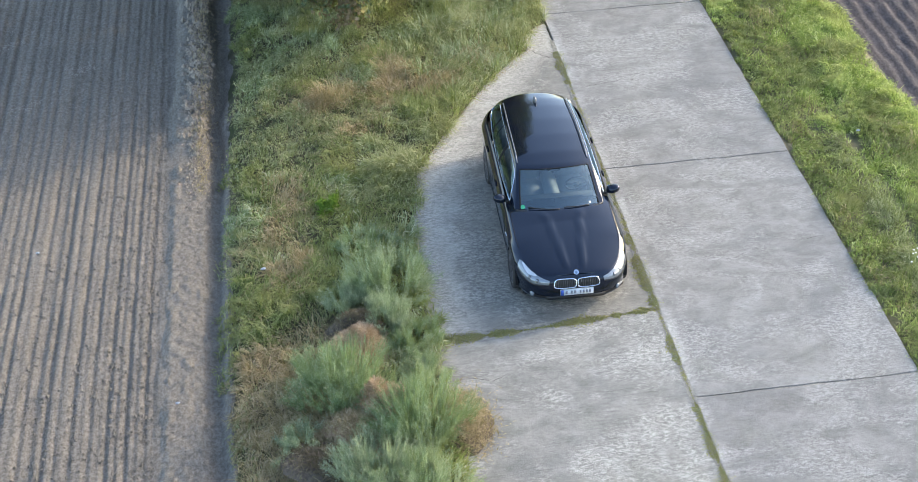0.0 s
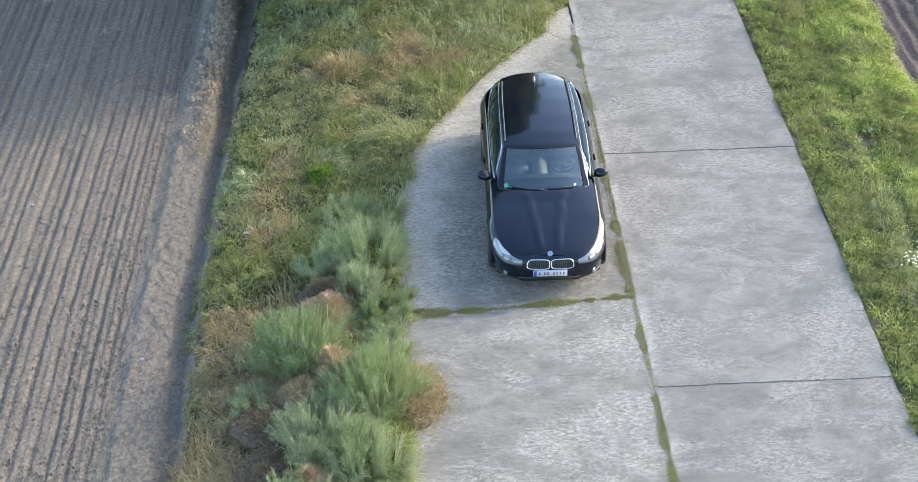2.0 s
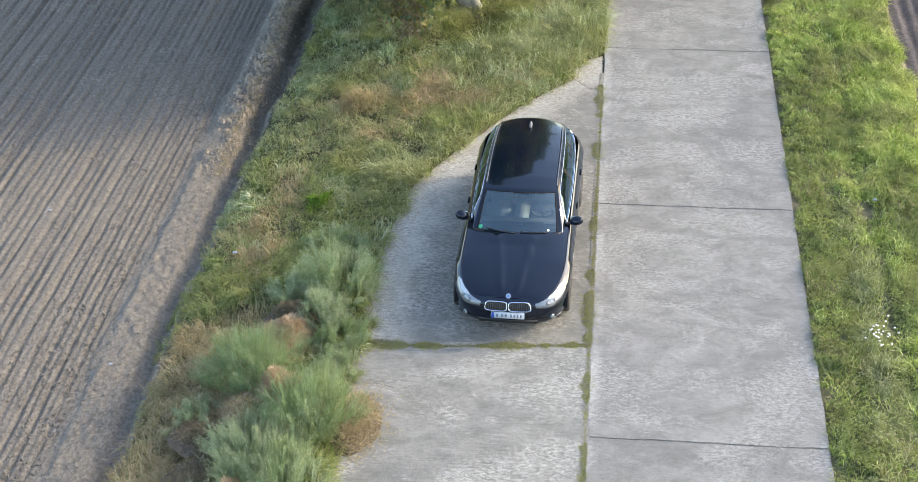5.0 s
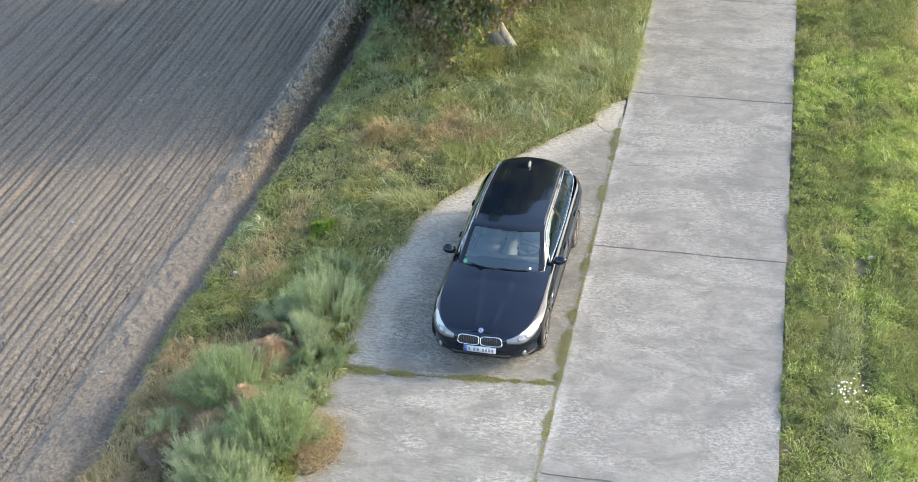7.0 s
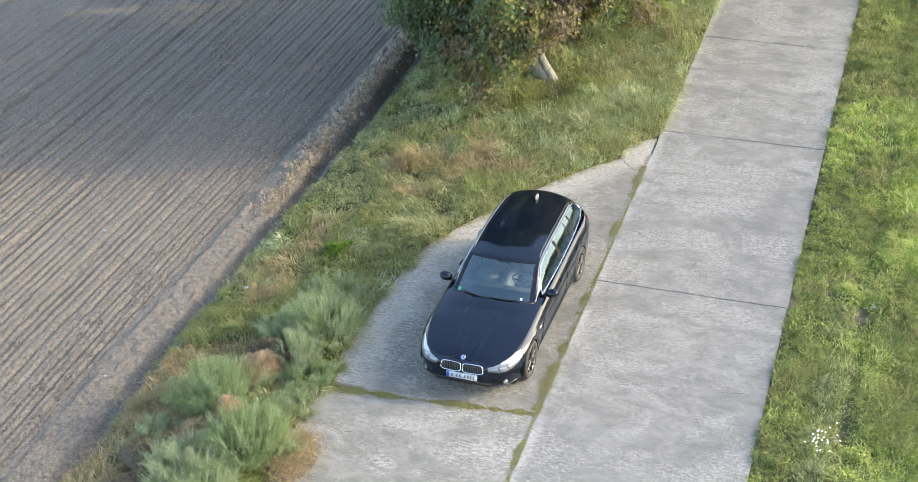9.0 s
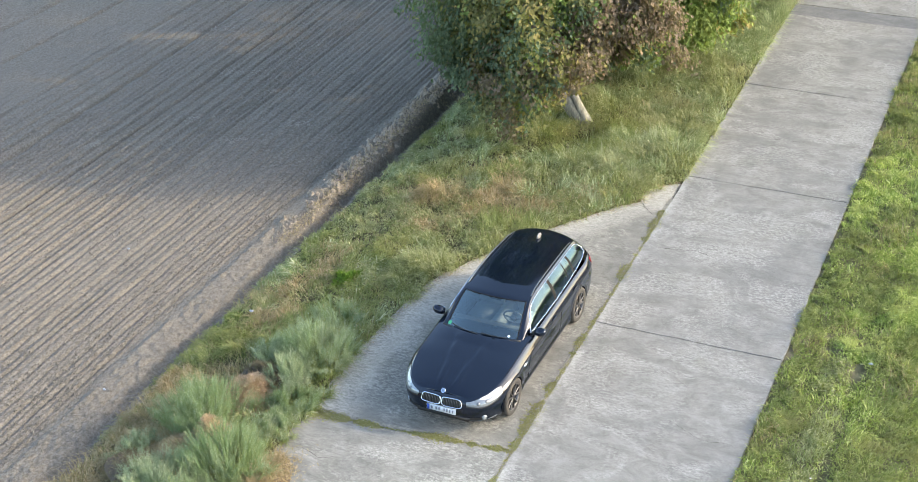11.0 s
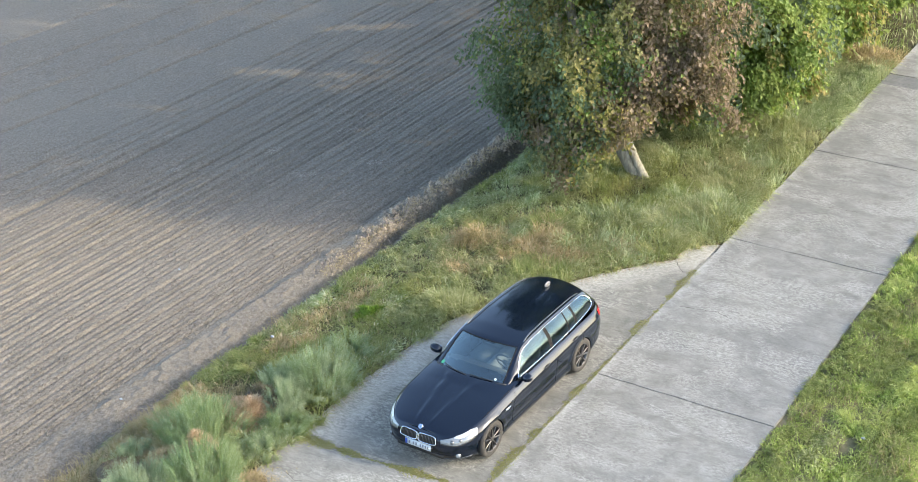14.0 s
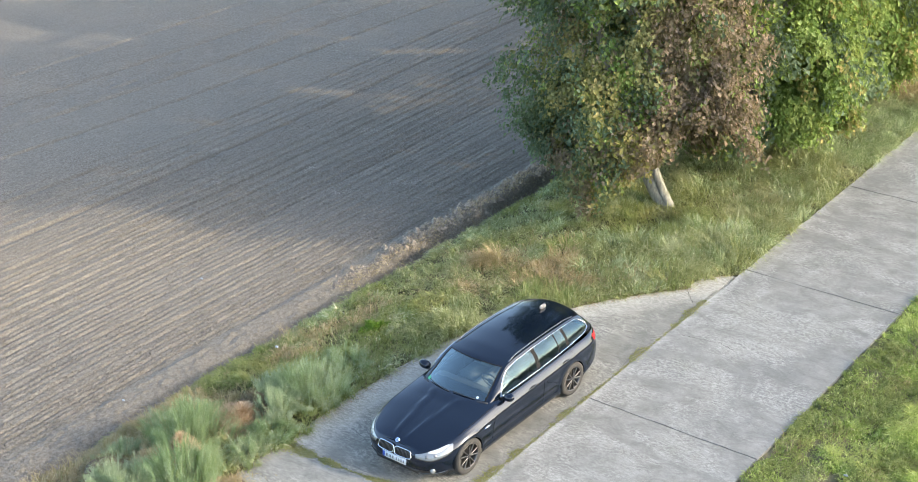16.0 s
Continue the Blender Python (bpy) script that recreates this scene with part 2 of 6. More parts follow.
def part(name, bm, material, parent, label="", smooth=False):
    """Links a bmesh as one mesh object under a thing or a part."""
    me = bpy.data.meshes.new(name)
    bm.to_mesh(me)
    bm.free()
    me.materials.append(material)
    if smooth:
        me.polygons.foreach_set("use_smooth", np.ones(len(me.polygons), bool))
    ob = new(name, me)
    ob.parent = parent
    return tagged(ob, label)


def part_from(name, me, parent, label=""):
    ob = new(name, me)
    ob.parent = parent
    return tagged(ob, label)


def value_noise(x, y, size, seed):
    """Smooth noise from 0 to 1 over the plan, with lumps of about that size."""
    r = np.random.default_rng(seed).random((64, 64))
    u, v = np.asarray(x) / size + 500, np.asarray(y) / size + 500
    i, j = np.floor(u).astype(int), np.floor(v).astype(int)
    a, b = u - i, v - j
    a, b = a * a * (3 - 2 * a), b * b * (3 - 2 * b)
    g = lambda p, q: r[p % 64, q % 64]
    return (g(i, j) * (1 - a) + g(i + 1, j) * a) * (1 - b) + (g(i, j + 1) * (1 - a) + g(i + 1, j + 1) * a) * b


# ---- ground ----
PROFILE_X = [-3000, -8.05, -7.85, -7.65, -7.4, -7.15, -6.98, -6.85, -6.72, -6.4, -5.0, -3.7, -3.4, 3.4, 3.6, 4.5, 4.75, 5.0, 6.0, 6.25, 6.6, 3000]
PROFILE_Z = [-0.72, -0.72, -0.74, -0.72, -0.74, -0.80, -0.98, -1.02, -0.74, -0.52, -0.22, -0.05, -0.06, -0.06, -0.03, -0.01, -0.05, -0.01, -0.03, -0.10, -0.12, -0.12]
CREST_Z = [-0.72, -0.72, -0.74, -0.60, -0.55, -0.62, -1.02, -1.06, -0.86] + PROFILE_Z[9:]


def ground_z(x, y, uneven=1.0):
    """The height of the earth, without the furrows."""
    wob = 0.10 * (value_noise(0 * x, y, 1.6, 3) - 0.5) * np.clip((-5.5 - x) / 1.0, 0, 1)
    bank = np.clip((y - 5.5) / 4.0, 0, 1)
    z = np.interp(x + wob * 2, PROFILE_X, PROFILE_Z) * (1 - bank) + np.interp(x + wob * 2, PROFILE_X, CREST_Z) * bank
    z = z * np.where(x < -3.6, np.interp(y, [1, 12], [0.6, 0.95]), 1.0)
    rough = uneven * np.where((x > -7.9) & (x < -6.6), 0.04, np.where(x < -7.9, 0.012, np.where((x < -3.6) | (x > 3.5), 0.075, 0.03)))
    return z + rough * (value_noise(x, y, 0.3, 5) - 0.5) + rough * 0.8 * (value_noise(x, y, 0.15, 6) - 0.5)


def axis(*runs):
    return np.unique(np.concatenate([np.arange(a, b, s) for a, b, s in runs]).round(4))


gx = axis((-3000, -400, 650), (-400, -60, 40), (-60, -30.1, 0.6), (-30.04, -20.0, 0.06), (-19.99, -13, 0.032), (-12.99, -7.8, 0.024), (-7.78, -6.6, 0.04), (-6.6, 6, 0.2), (6, 12, 0.075), (12, 20, 0.15), (20, 60, 1), (60, 400, 40), (400, 3100, 650))
gy = axis((-3000, -400, 650), (-400, -30, 40), (-30, -6, 1), (-6, 14, 0.17), (14, 26, 0.3), (26, 45, 0.6), (45, 100, 4), (100, 400, 40), (400, 3100, 650))
X, Y = np.meshgrid(gx, gy)
Z = ground_z(X, Y)
field = (X < -7.76) & (X > -60)
# drilled rows: narrow grooves between low flat ridges, some deeper than others
row_rng = random.Random(17)
line_x = np.arange(-60, -7.7, 0.006)
line_z = np.zeros(len(line_x))
at_x, count = -7.90, 1
while at_x > -60:
    deep = row_rng.uniform(0.028, 0.046) if count % 2 == 0 else row_rng.uniform(0.008, 0.024)
    near = np.abs(line_x - at_x) < 0.2
    line_z[near] -= deep * np.exp(-(((line_x[near] - at_x) / row_rng.uniform(0.034, 0.052)) ** 2))
    at_x, count = at_x - (row_rng.choice((0.12, 0.13, 0.14)) if count < 10 else row_rng.choice((0.14, 0.16, 0.18, 0.21))) * row_rng.uniform(0.94, 1.06), count + 1
line_z *= np.interp(line_x, [-17.8, -15.5], [0.35, 1.0])
for c, wide, deep in ((-9.7, 0.09, 0.03), (-11.45, 0.09, 0.03), (-13.3, 0.06, 0.04), (-15.2, 0.10, 0.04), (-16.9, 0.06, 0.05), (-19.4, 0.06, 0.07), (-21.1, 0.08, 0.07), (-22.95, 0.07, 0.07), (-25.1, 0.07, 0.05)):
    line_z -= deep * np.exp(-(((line_x - c) / wide) ** 2))
wander = 0.05 * (value_noise(0 * X, Y, 2.6, 16) - 0.5) + 0.018 * (value_noise(X, Y, 0.4, 18) - 0.5)
wander -= 0.085 * (Y - 8) * np.clip((-15 - X) / 4, 0, 1)
furrows = np.interp(X + wander, line_x, line_z) + np.where((X + wander < -21.2) & (X + wander > -22.8), 0.07 * (value_noise(X, Y, 0.22, 20) - 0.5), 0)
Z = np.where(field, Z + furrows * (0.65 + 0.7 * value_noise(X, Y, 0.5, 12)) * np.interp(X, [-18, -14, -11, -9.5], [1.1, 1.8, 1.4, 1.0]) + 0.012 * (value_noise(X, Y, 0.17, 13) - 0.5) + 0.014 * (value_noise(X, Y, 0.4, 19) - 0.5), Z)
right_field = (X > 6.3) & (X < 12)
Z = np.where(right_field, Z + 0.03 * np.sin(X * 2 * np.pi / 0.3) + 0.02 * (value_noise(X, Y, 0.2, 14) - 0.5), Z)
w, h = len(gx), len(gy)
k = (np.arange(h - 1)[:, None] * w + np.arange(w - 1)).ravel()
quads = np.stack([k, k + 1, k + 1 + w, k + w], 1)
mid = (X[:-1, :-1] + X[1:, 1:]).ravel() / 2
kind = np.where(mid < -6.72, 0, np.where(mid > 6.2, 2, np.where(mid > 3, 3, 1)))
ground = new("ground", sheet("ground", np.stack([X, Y, Z], -1), quads, [SOIL, VERGE, SOIL_DARK, VERGE_DRY], kind, True))
tagged(ground, "bare tilled field and grassy verges beside the road", "ground", kind="structure")


JOINT_DUST = soil_material("joint dust", (0.20, 0.195, 0.165), (0.35, 0.335, 0.29), 0.1)
# dry earth, made paler to look sunlit on the crest
PALE_LIT_EARTH = soil_material("pale dry clod painted sunlit", (0.23, 0.19, 0.15), (0.42, 0.36, 0.29), 0.1)
BANK_EARTH = soil_material("bank earth", (0.158, 0.138, 0.115), (0.268, 0.245, 0.207), 0.1)
LITTER_EARTH = soil_material("litter earth", (0.3, 0.2, 0.125), (0.48, 0.345, 0.23), 0.2)


# ---- crumbly bank along the field ----
def bank_z(x, y):
    """The height of the crumbly bank; lumpier beside the tree."""
    far = np.clip((y - 4) / 4, 0, 1)
    lump = (0.02 + 0.10 * far) * (value_noise(x, y, 0.28, 401) - 0.5) + (0.03 + 0.06 * far) * (value_noise(x, y * 0.7, 0.13, 402) - 0.5) + 0.05 * (value_noise(x, y, 0.07, 403) - 0.5)
    rim = np.clip(np.minimum(x + 7.8, -6.58 - x) / 0.12, 0, 1)
    return ground_z(x, y, 0.0) + lump * rim + 0.03 * rim - np.where(x > -7.3, 0.05, 0.012) * (1 - rim)


bx, by = np.meshgrid(np.arange(-7.8, -6.55, 0.03), np.arange(-6.5, 20, 0.045))
bz = bank_z(bx, by)
bh, bw = bx.shape
bk = (np.arange(bh - 1)[:, None] * bw + np.arange(bw - 1)).ravel()
bank = new("bank", sheet("bank", np.stack([bx, by, bz], -1), np.stack([bk, bk + 1, bk + 1 + bw, bk + bw], 1), [BANK_EARTH], None, True))
tagged(bank, "crumbly tan earth bank and ditch beside the field", "bank", kind="structure")


# ---- concrete ----


def slab_mesh(name, outline, top, thick, material, bevel=0.02):
    """A cast slab from its outline, with a worn upper edge."""
    bm = bmesh.new()
    low = [bm.verts.new((x, y, top - thick)) for x, y in outline]
    f = bm.faces.new(low)
    if f.normal.z < 0:
        bmesh.ops.reverse_faces(bm, faces=[f])
    f.normal_update()
    up = bmesh.ops.extrude_face_region(bm, geom=[f])
    vs = [v for v in up["geom"] if isinstance(v, bmesh.types.BMVert)]
    for v in vs:
        v.co.z = top
    rim = [e for e in bm.edges if all(abs(v.co.z - top) < 1e-4 for v in e.verts)]
    bmesh.ops.bevel(bm, geom=rim, offset=bevel, segments=2, affect="EDGES")
    bmesh.ops.recalc_face_normals(bm, faces=bm.faces)
    me = bpy.data.meshes.new(name)
    bm.to_mesh(me)
    bm.free()
    me.materials.append(material)
    return me


def ragged(points, step, amount, seed):
    """A closed outline cut into short steps that wander a little."""
    r, out = random.Random(seed), []
    for (ax, ay), (bx, by) in zip(points, points[1:] + points[:1]):
        n = max(1, int(math.hypot(bx - ax, by - ay) / step))
        for i in range(n):
            s = i / n
            out.append((ax + (bx - ax) * s + r.uniform(-amount, amount), ay + (by - ay) * s + r.uniform(-amount, amount)))
    return out


ROAD_L, ROAD_R = 0.05, 3.46
road = tagged(new("road"), "pale concrete farm road of long cast slabs", "road", kind="structure")
joints = [-70.4, -64.2, -58, -51.8, -45.6, -39.4, -33.2, -27, -20.8, -14.6, -8.381, -2.188, 3.975, 10.031, 15.133, 19.92, 20.70, 25.818, 31.541, 37.186, 45.6, 51.8, 58, 64.2, 70.4]
for i, (a, b) in enumerate(zip(joints, joints[1:])):
    strip = 0.3 < b - a < 1
    outline = ragged([(ROAD_L, a + 0.008), (ROAD_R, a + 0.008), (ROAD_R, b - 0.008), (ROAD_L, b - 0.008)], 0.22, 0.008, i)
    part_from("slab", slab_mesh("slab", outline, -0.012 if strip else 0.0, 0.16, ASPHALT if strip else CONCRETE, 0.012), road, "dark patched strip across the road" if strip else "")
pad = tagged(new("pavement"), "weathered concrete lay-by with curved broken edges", "lay-by", kind="structure")
back_pad = [(0.0, -0.017), (0.022, 9.686), (-0.259, 9.494), (-0.577, 9.108), (-0.56, 8.626), (-0.958, 8.192), (-1.656, 7.322), (-2.208, 6.402), (-2.609, 5.723), (-2.961, 5.092), (-3.264, 4.508), (-3.419, 3.729), (-3.515, 2.948), (-3.605, 1.677), (-3.614, 0.5), (-3.5, -0.188), (-2.401, -0.19)]
front_pad = [(0.0, -0.115), (-2.402, -0.318), (-3.452, -0.405), (-3.605, -0.779), (-3.59, -1.37), (-3.491, -2.851), (-3.495, -5.926), (-3.4, -9.5), (-2.6, -11.5), (-0.9, -13.6), (0.0, -14.2), (0.012, -5.933)]
part_from("slab", slab_mesh("slab", ragged(back_pad, 0.14, 0.016, 51), -0.008, 0.16, CONCRETE_PAD, 0.025), pad)
part_from("slab", slab_mesh("slab", ragged(front_pad, 0.14, 0.014, 52), -0.004, 0.16, CONCRETE_FRONT, 0.025), pad)


CRACK = plain("dark crack filling", (0.07, 0.065, 0.055), 0.95)


def crack(points, width, parent, seed, top):
    """A wandering hairline crack, as a shallow ribbon."""
    r = random.Random(seed)
    line = []
    for (ax, ay), (bx, by) in zip(points, points[1:]):
        n = max(2, int(math.hypot(bx - ax, by - ay) / 0.06))
        line += [(ax + (bx - ax) * k / n + r.uniform(-0.02, 0.02), ay + (by - ay) * k / n + r.uniform(-0.02, 0.02)) for k in range(n)]
    vs, fs = [], []
    for i, (x, y) in enumerate(line):
        (x0, y0), (x1, y1) = line[max(0, i - 1)], line[min(len(line) - 1, i + 1)]
        l = math.hypot(x1 - x0, y1 - y0) + 1e-9
        w = width * r.uniform(0.3, 1.2) * (0.2 if i in (0, len(line) - 1) else 1)
        vs += [(x - (y1 - y0) / l * w, y + (x1 - x0) / l * w, top), (x + (y1 - y0) / l * w, y - (x1 - x0) / l * w, top)]
        if i:
            fs.append([2 * i - 2, 2 * i - 1, 2 * i + 1, 2 * i])
    part_from("crack", sheet("crack", vs, fs, [CRACK]), parent)


crack([(0.35, 12.75), (0.9, 12.55), (1.35, 12.4), (2.1, 12.45)], 0.005, road, 1, 0.003)
crack([(0.3, 6.9), (1.1, 7.05), (1.5, 6.9)], 0.006, road, 2, 0.003)
crack([(2.2, 1.6), (2.7, 1.3), (3.3, 1.35)], 0.003, road, 3, 0.003)
crack([(0.3, 17.6), (1.3, 17.4), (2.4, 17.55)], 0.005, road, 4, 0.003)
crack([(-0.52, 8.55), (-0.3, 8.3), (-0.05, 8.1)], 0.010, pad, 5, -0.005)
crack([(-3.2, -1.2), (-2.8, -1.35), (-2.55, -1.2)], 0.006, pad, 6, -0.001)

# ---- grass ----
def inside(outline, x, y):
    """Which of the places lie within the outline."""
    hit = np.zeros(len(x), bool)
    for (ax, ay), (bx, by) in zip(outline, outline[1:] + outline[:1]):
        cross = ((ay > y) != (by > y)) & (x < (bx - ax) * (y - ay) / (by - ay + 1e-9) + ax)
        hit ^= cross
    return hit


def blades(x, y, z, length, width, lean, turn=None, bend=0.6, seed=0):
    """Bent blades as one array of places and triangles. lean: 0 upright to 1 lying."""
    r = np.random.default_rng(seed)
    n = len(x)
    a = r.random(n) * 2 * np.pi if turn is None else turn
    d = np.stack([np.cos(a), np.sin(a), np.zeros(n)], 1)
    side = np.stack([-np.sin(a), np.cos(a), np.zeros(n)], 1) * (width / 2)[:, None]
    base = np.stack([x, y, z], 1)
    up = np.array([0, 0, 1.0])
    l1, l2 = lean * (1 - bend), np.clip(lean * (1 + bend), 0, 1.35)
    m = base + (d * np.sin(l1 * 1.4)[:, None] + up * np.cos(l1 * 1.4)[:, None]) * (length * 0.5)[:, None]
    t = m + (d * np.sin(l2 * 1.4)[:, None] + up * np.cos(l2 * 1.4)[:, None]) * (length * 0.5)[:, None]
    v = np.stack([base, m + side, t, m - side], 1)
    f = np.arange(n)[:, None] * 4 + np.array([[0, 1, 3, 1, 2, 3]])
    return v.reshape(-1, 3), f.reshape(-1, 3)


def scatter(n, x0, x1, y0, y1, seed):
    r = np.random.default_rng(seed)
    return r.uniform(x0, x1, n), r.uniform(y0, y1, n)


def turf(name, n, box, keep, length, width, lean, material, label, seed, wind=None, loose=0.5):
    x, y = scatter(n, *box, seed)
    ok = keep(x, y)
    x, y = x[ok], y[ok]
    r = np.random.default_rng(seed + 1)
    tall = 0.35 + 0.75 * value_noise(x, y, 0.6, seed + 2) + 0.5 * value_noise(x, y, 0.22, seed + 5)
    ln = length * tall * r.uniform(0.6, 1.25, len(x))
    turn = 2 * np.pi * (1.3 * value_noise(x, y, 0.9, seed + 3) + 0.35 * value_noise(x, y, 0.25, seed + 6)) + r.normal(0, loose, len(x)) if wind is None else wind + r.normal(0, 0.8, len(x)) + 3 * (value_noise(x, y, 0.9, seed + 3) - 0.5)
    v, f = blades(x, y, ground_z(x, y) - 0.01, ln, width * r.uniform(0.7, 1.3, len(x)), np.clip(lean + r.normal(0, 0.18, len(x)), 0.02, 1), turn, 0.6, seed + 4)
    ob = new(name, sheet(name, v, f, [material]))
    return tagged(ob, label, "grass", kind="stuff")


PADS = [back_pad, front_pad]


def on_left(x, y):
    over = 0.02 + 0.2 * value_noise(x, y, 0.25, 20) ** 2
    bare = inside(PADS[0], x - over, y) | inside(PADS[1], x - over, y) | (x > 0.07 + 0.05 * (value_noise(0 * x, y, 0.5, 21) - 0.5))
    edge = -6.80 + 0.14 * np.clip((y - 5) / 3, 0, 1) + 0.5 * (value_noise(0 * x, y, 0.7, 22) - 0.5) + 0.2 * (value_noise(0 * x, y, 0.2, 23) - 0.5)
    joint = ((x > -0.25) & (y < 9.55) & (y > -13.8)) | ((y > -0.6) & (y < 0.1) & (x > -3.45))
    return ~bare & ~joint & (x > edge)


DRY_SPOTS = [(-0.8, 13.2, 0.5), (-1.8, 10.2, 0.5), (-5.7, -1.4, 0.6), (-6.2, -1.8, 0.7), (-5.5, -3.4, 0.8), (-6.2, -3.3, 0.8), (-5.3, -5.0, 0.8), (-4.876, 7.423, 0.75), (-2.644, 7.807, 0.9), (-1.351, 8.675, 0.6), (-5.55, 4.511, 0.6), (-5.71, 3.439, 0.5), (-6.104, -0.774, 0.6), (-5.922, -2.55, 0.8), (-5.937, -3.935, 0.7), (-3.938, 7.034, 0.5), (-5.196, 0.011, 0.4), (-5.67, -2.27, 0.6), (-5.47, -1.18, 0.5), (-5.82, 0.04, 0.6), (-5.64, 2.23, 0.5), (-3.4, 8.2, 0.7), (-4.3, 6.2, 0.5)]


def dryness(x, y):
    d = 0.10 * np.clip((-5.2 - x) / 0.5, 0, 1) * (y < 3.5) + sum(np.exp(-(((x - a) ** 2 + (y - b) ** 2) / s**2)) for a, b, s in DRY_SPOTS)
    return np.clip(d, 0, 1) * (0.32 + 0.75 * value_noise(x, y, 0.4, 24))


def tussocks(name, count, per, box, keep, height, width, materials, choose, label, seed, spread=0.10, lie=0.45):
    """Grass in tufts: every tuft has its own height, lean and shade, its blades fan out of the foot and lie over with the tuft."""
    r = np.random.default_rng(seed)
    cx, cy = scatter(count, *box, seed)
    size = r.uniform(0.55, 1.5, count)
    kind = choose(cx, cy, r)
    sway = 2 * np.pi * 1.4 * value_noise(cx, cy, 1.1, seed + 3) + r.normal(0, 0.7, count)
    own = np.repeat(np.arange(count), per)
    n = len(own)
    off = r.normal(0, 1, (n, 2)) * (spread * size[own])[:, None]
    x, y = cx[own] + off[:, 0], cy[own] + off[:, 1]
    ok = keep(x, y)
    own, off, x, y = own[ok], off[ok], x[ok], y[ok]
    n = len(own)
    reach = np.hypot(off[:, 0], off[:, 1]) / (spread * size[own])
    fan = np.arctan2(off[:, 1], off[:, 0])
    k = np.clip(0.9 - 0.35 * reach, 0.15, 0.9)
    turn = np.arctan2(np.sin(fan) * (1 - k) + np.sin(sway[own]) * k, np.cos(fan) * (1 - k) + np.cos(sway[own]) * k) + r.normal(0, 0.35, n)
    tall = height * (0.4 + 0.6 * size[own]) * (0.6 + 0.8 * value_noise(x, y, 0.9, seed + 2)) * r.uniform(0.6, 1.25, n)
    tall = tall * np.interp(x, [-6.9, -6.1], [0.45, 1.0])
    lean = np.clip(lie + 0.22 * reach + r.normal(0, 0.15, n), 0.03, 1.0)
    v, f = blades(x, y, ground_z(x, y) - 0.01, tall, width * r.uniform(0.7, 1.3, n), lean, turn, 0.6, seed + 4)
    ob = new(name, sheet(name, v, f, materials, np.repeat(kind[own], 2)))
    return tagged(ob, label, "grass", kind="stuff")


VERGE_SHADES = [ROUGH_GRASS, GRASS_GREEN, GRASS_OLIVE, GRASS_GREY, STRAW]


def verge_shade(x, y, r):
    """Which shade a tuft has: green by the ditch and the lay-by, olive under the tree, straw in dry spots."""
    a, b, q = value_noise(x, y, 1.3, 26), value_noise(x, y, 0.5, 27), r.random(len(x))
    kind = np.where(q < 0.42, 0, np.where(q < 0.80, 2, 3))
    kind = np.where((a > 0.55) & (q < 0.65), 1, kind)
    kind = np.where((x < -6.0) & (q < 0.35) & (y < 8), 1, kind)
    kind = np.where((a < 0.35) & (q < 0.6), 2, kind)
    kind = np.where((b > 0.62) & (q > 0.5), 3, kind)
    cool = np.exp(-((x + 4.6) ** 2 + (y - 5.2) ** 2) / 0.8) + np.exp(-((x + 4.0) ** 2 + (y - 3.2) ** 2) / 0.5) + 0.8 * np.exp(-((x + 2.2) ** 2 + (y - 10.2) ** 2) / 0.6)
    kind = np.where(q < 0.75 * cool, np.where(b > 0.45, 3, 1), kind)
    dry = dryness(x, y)
    return np.where((q * 1.1 < 0.9 * dry) | (q > 0.965), 4, kind)


tussocks("verge_grass", 4300, 52, (-6.95, 0.05, -7, 22), on_left, 0.33, 0.013, VERGE_SHADES, verge_shade, "uneven green and straw-coloured verge grass lying in tufts", 30, 0.11)
turf("verge_grass", 85000, (-6.95, 0.05, -7, 22), on_left, 0.2, 0.012, 0.75, GRASS_OLIVE, "short olive grass between the tufts of the verge", 36)
turf("verge_grass", 16000, (-6.95, 0.02, -45, -7), on_left, 0.34, 0.03, 0.5, ROUGH_GRASS, "long uneven verge grass beside the lay-by", 33)
turf("verge_grass", 26000, (-6.95, 0.05, 22, 60), on_left, 0.34, 0.026, 0.5, ROUGH_GRASS, "long uneven verge grass along the tree row", 31)
turf("dry_grass", 130000, (-6.95, 0.05, -7, 22), lambda x, y: on_left(x, y) & (rng.random(len(x)) < 0.03 + 0.14 * np.clip(value_noise(x, y, 1.3, 34) * 2.4 - 1.2, 0, 1) * value_noise(x, y, 0.3, 35) + 0.9 * dryness(x, y)), 0.30, 0.009, 0.62, STRAW, "dry straw-coloured grass lying over in patches", 32)
tussocks("dry_tuft", 9, 80, (-5.2, -4.55, 7.1, 7.75), on_left, 0.34, 0.010, [STRAW], lambda x, y, r: np.zeros(len(x), int), "pale straw tuft standing in the verge", 38, 0.10, 0.4)
# taller seeding grass that stands above the rest near the end of the lay-by
tussocks("tall_grass", 30, 90, (-2.1, -0.5, 9.7, 11.5), on_left, 0.48, 0.009, [GRASS_GREY, ROUGH_GRASS], lambda x, y, r: r.integers(0, 2, len(x)), "tall grey-green seeding grass in the verge", 37, 0.10, 0.2)


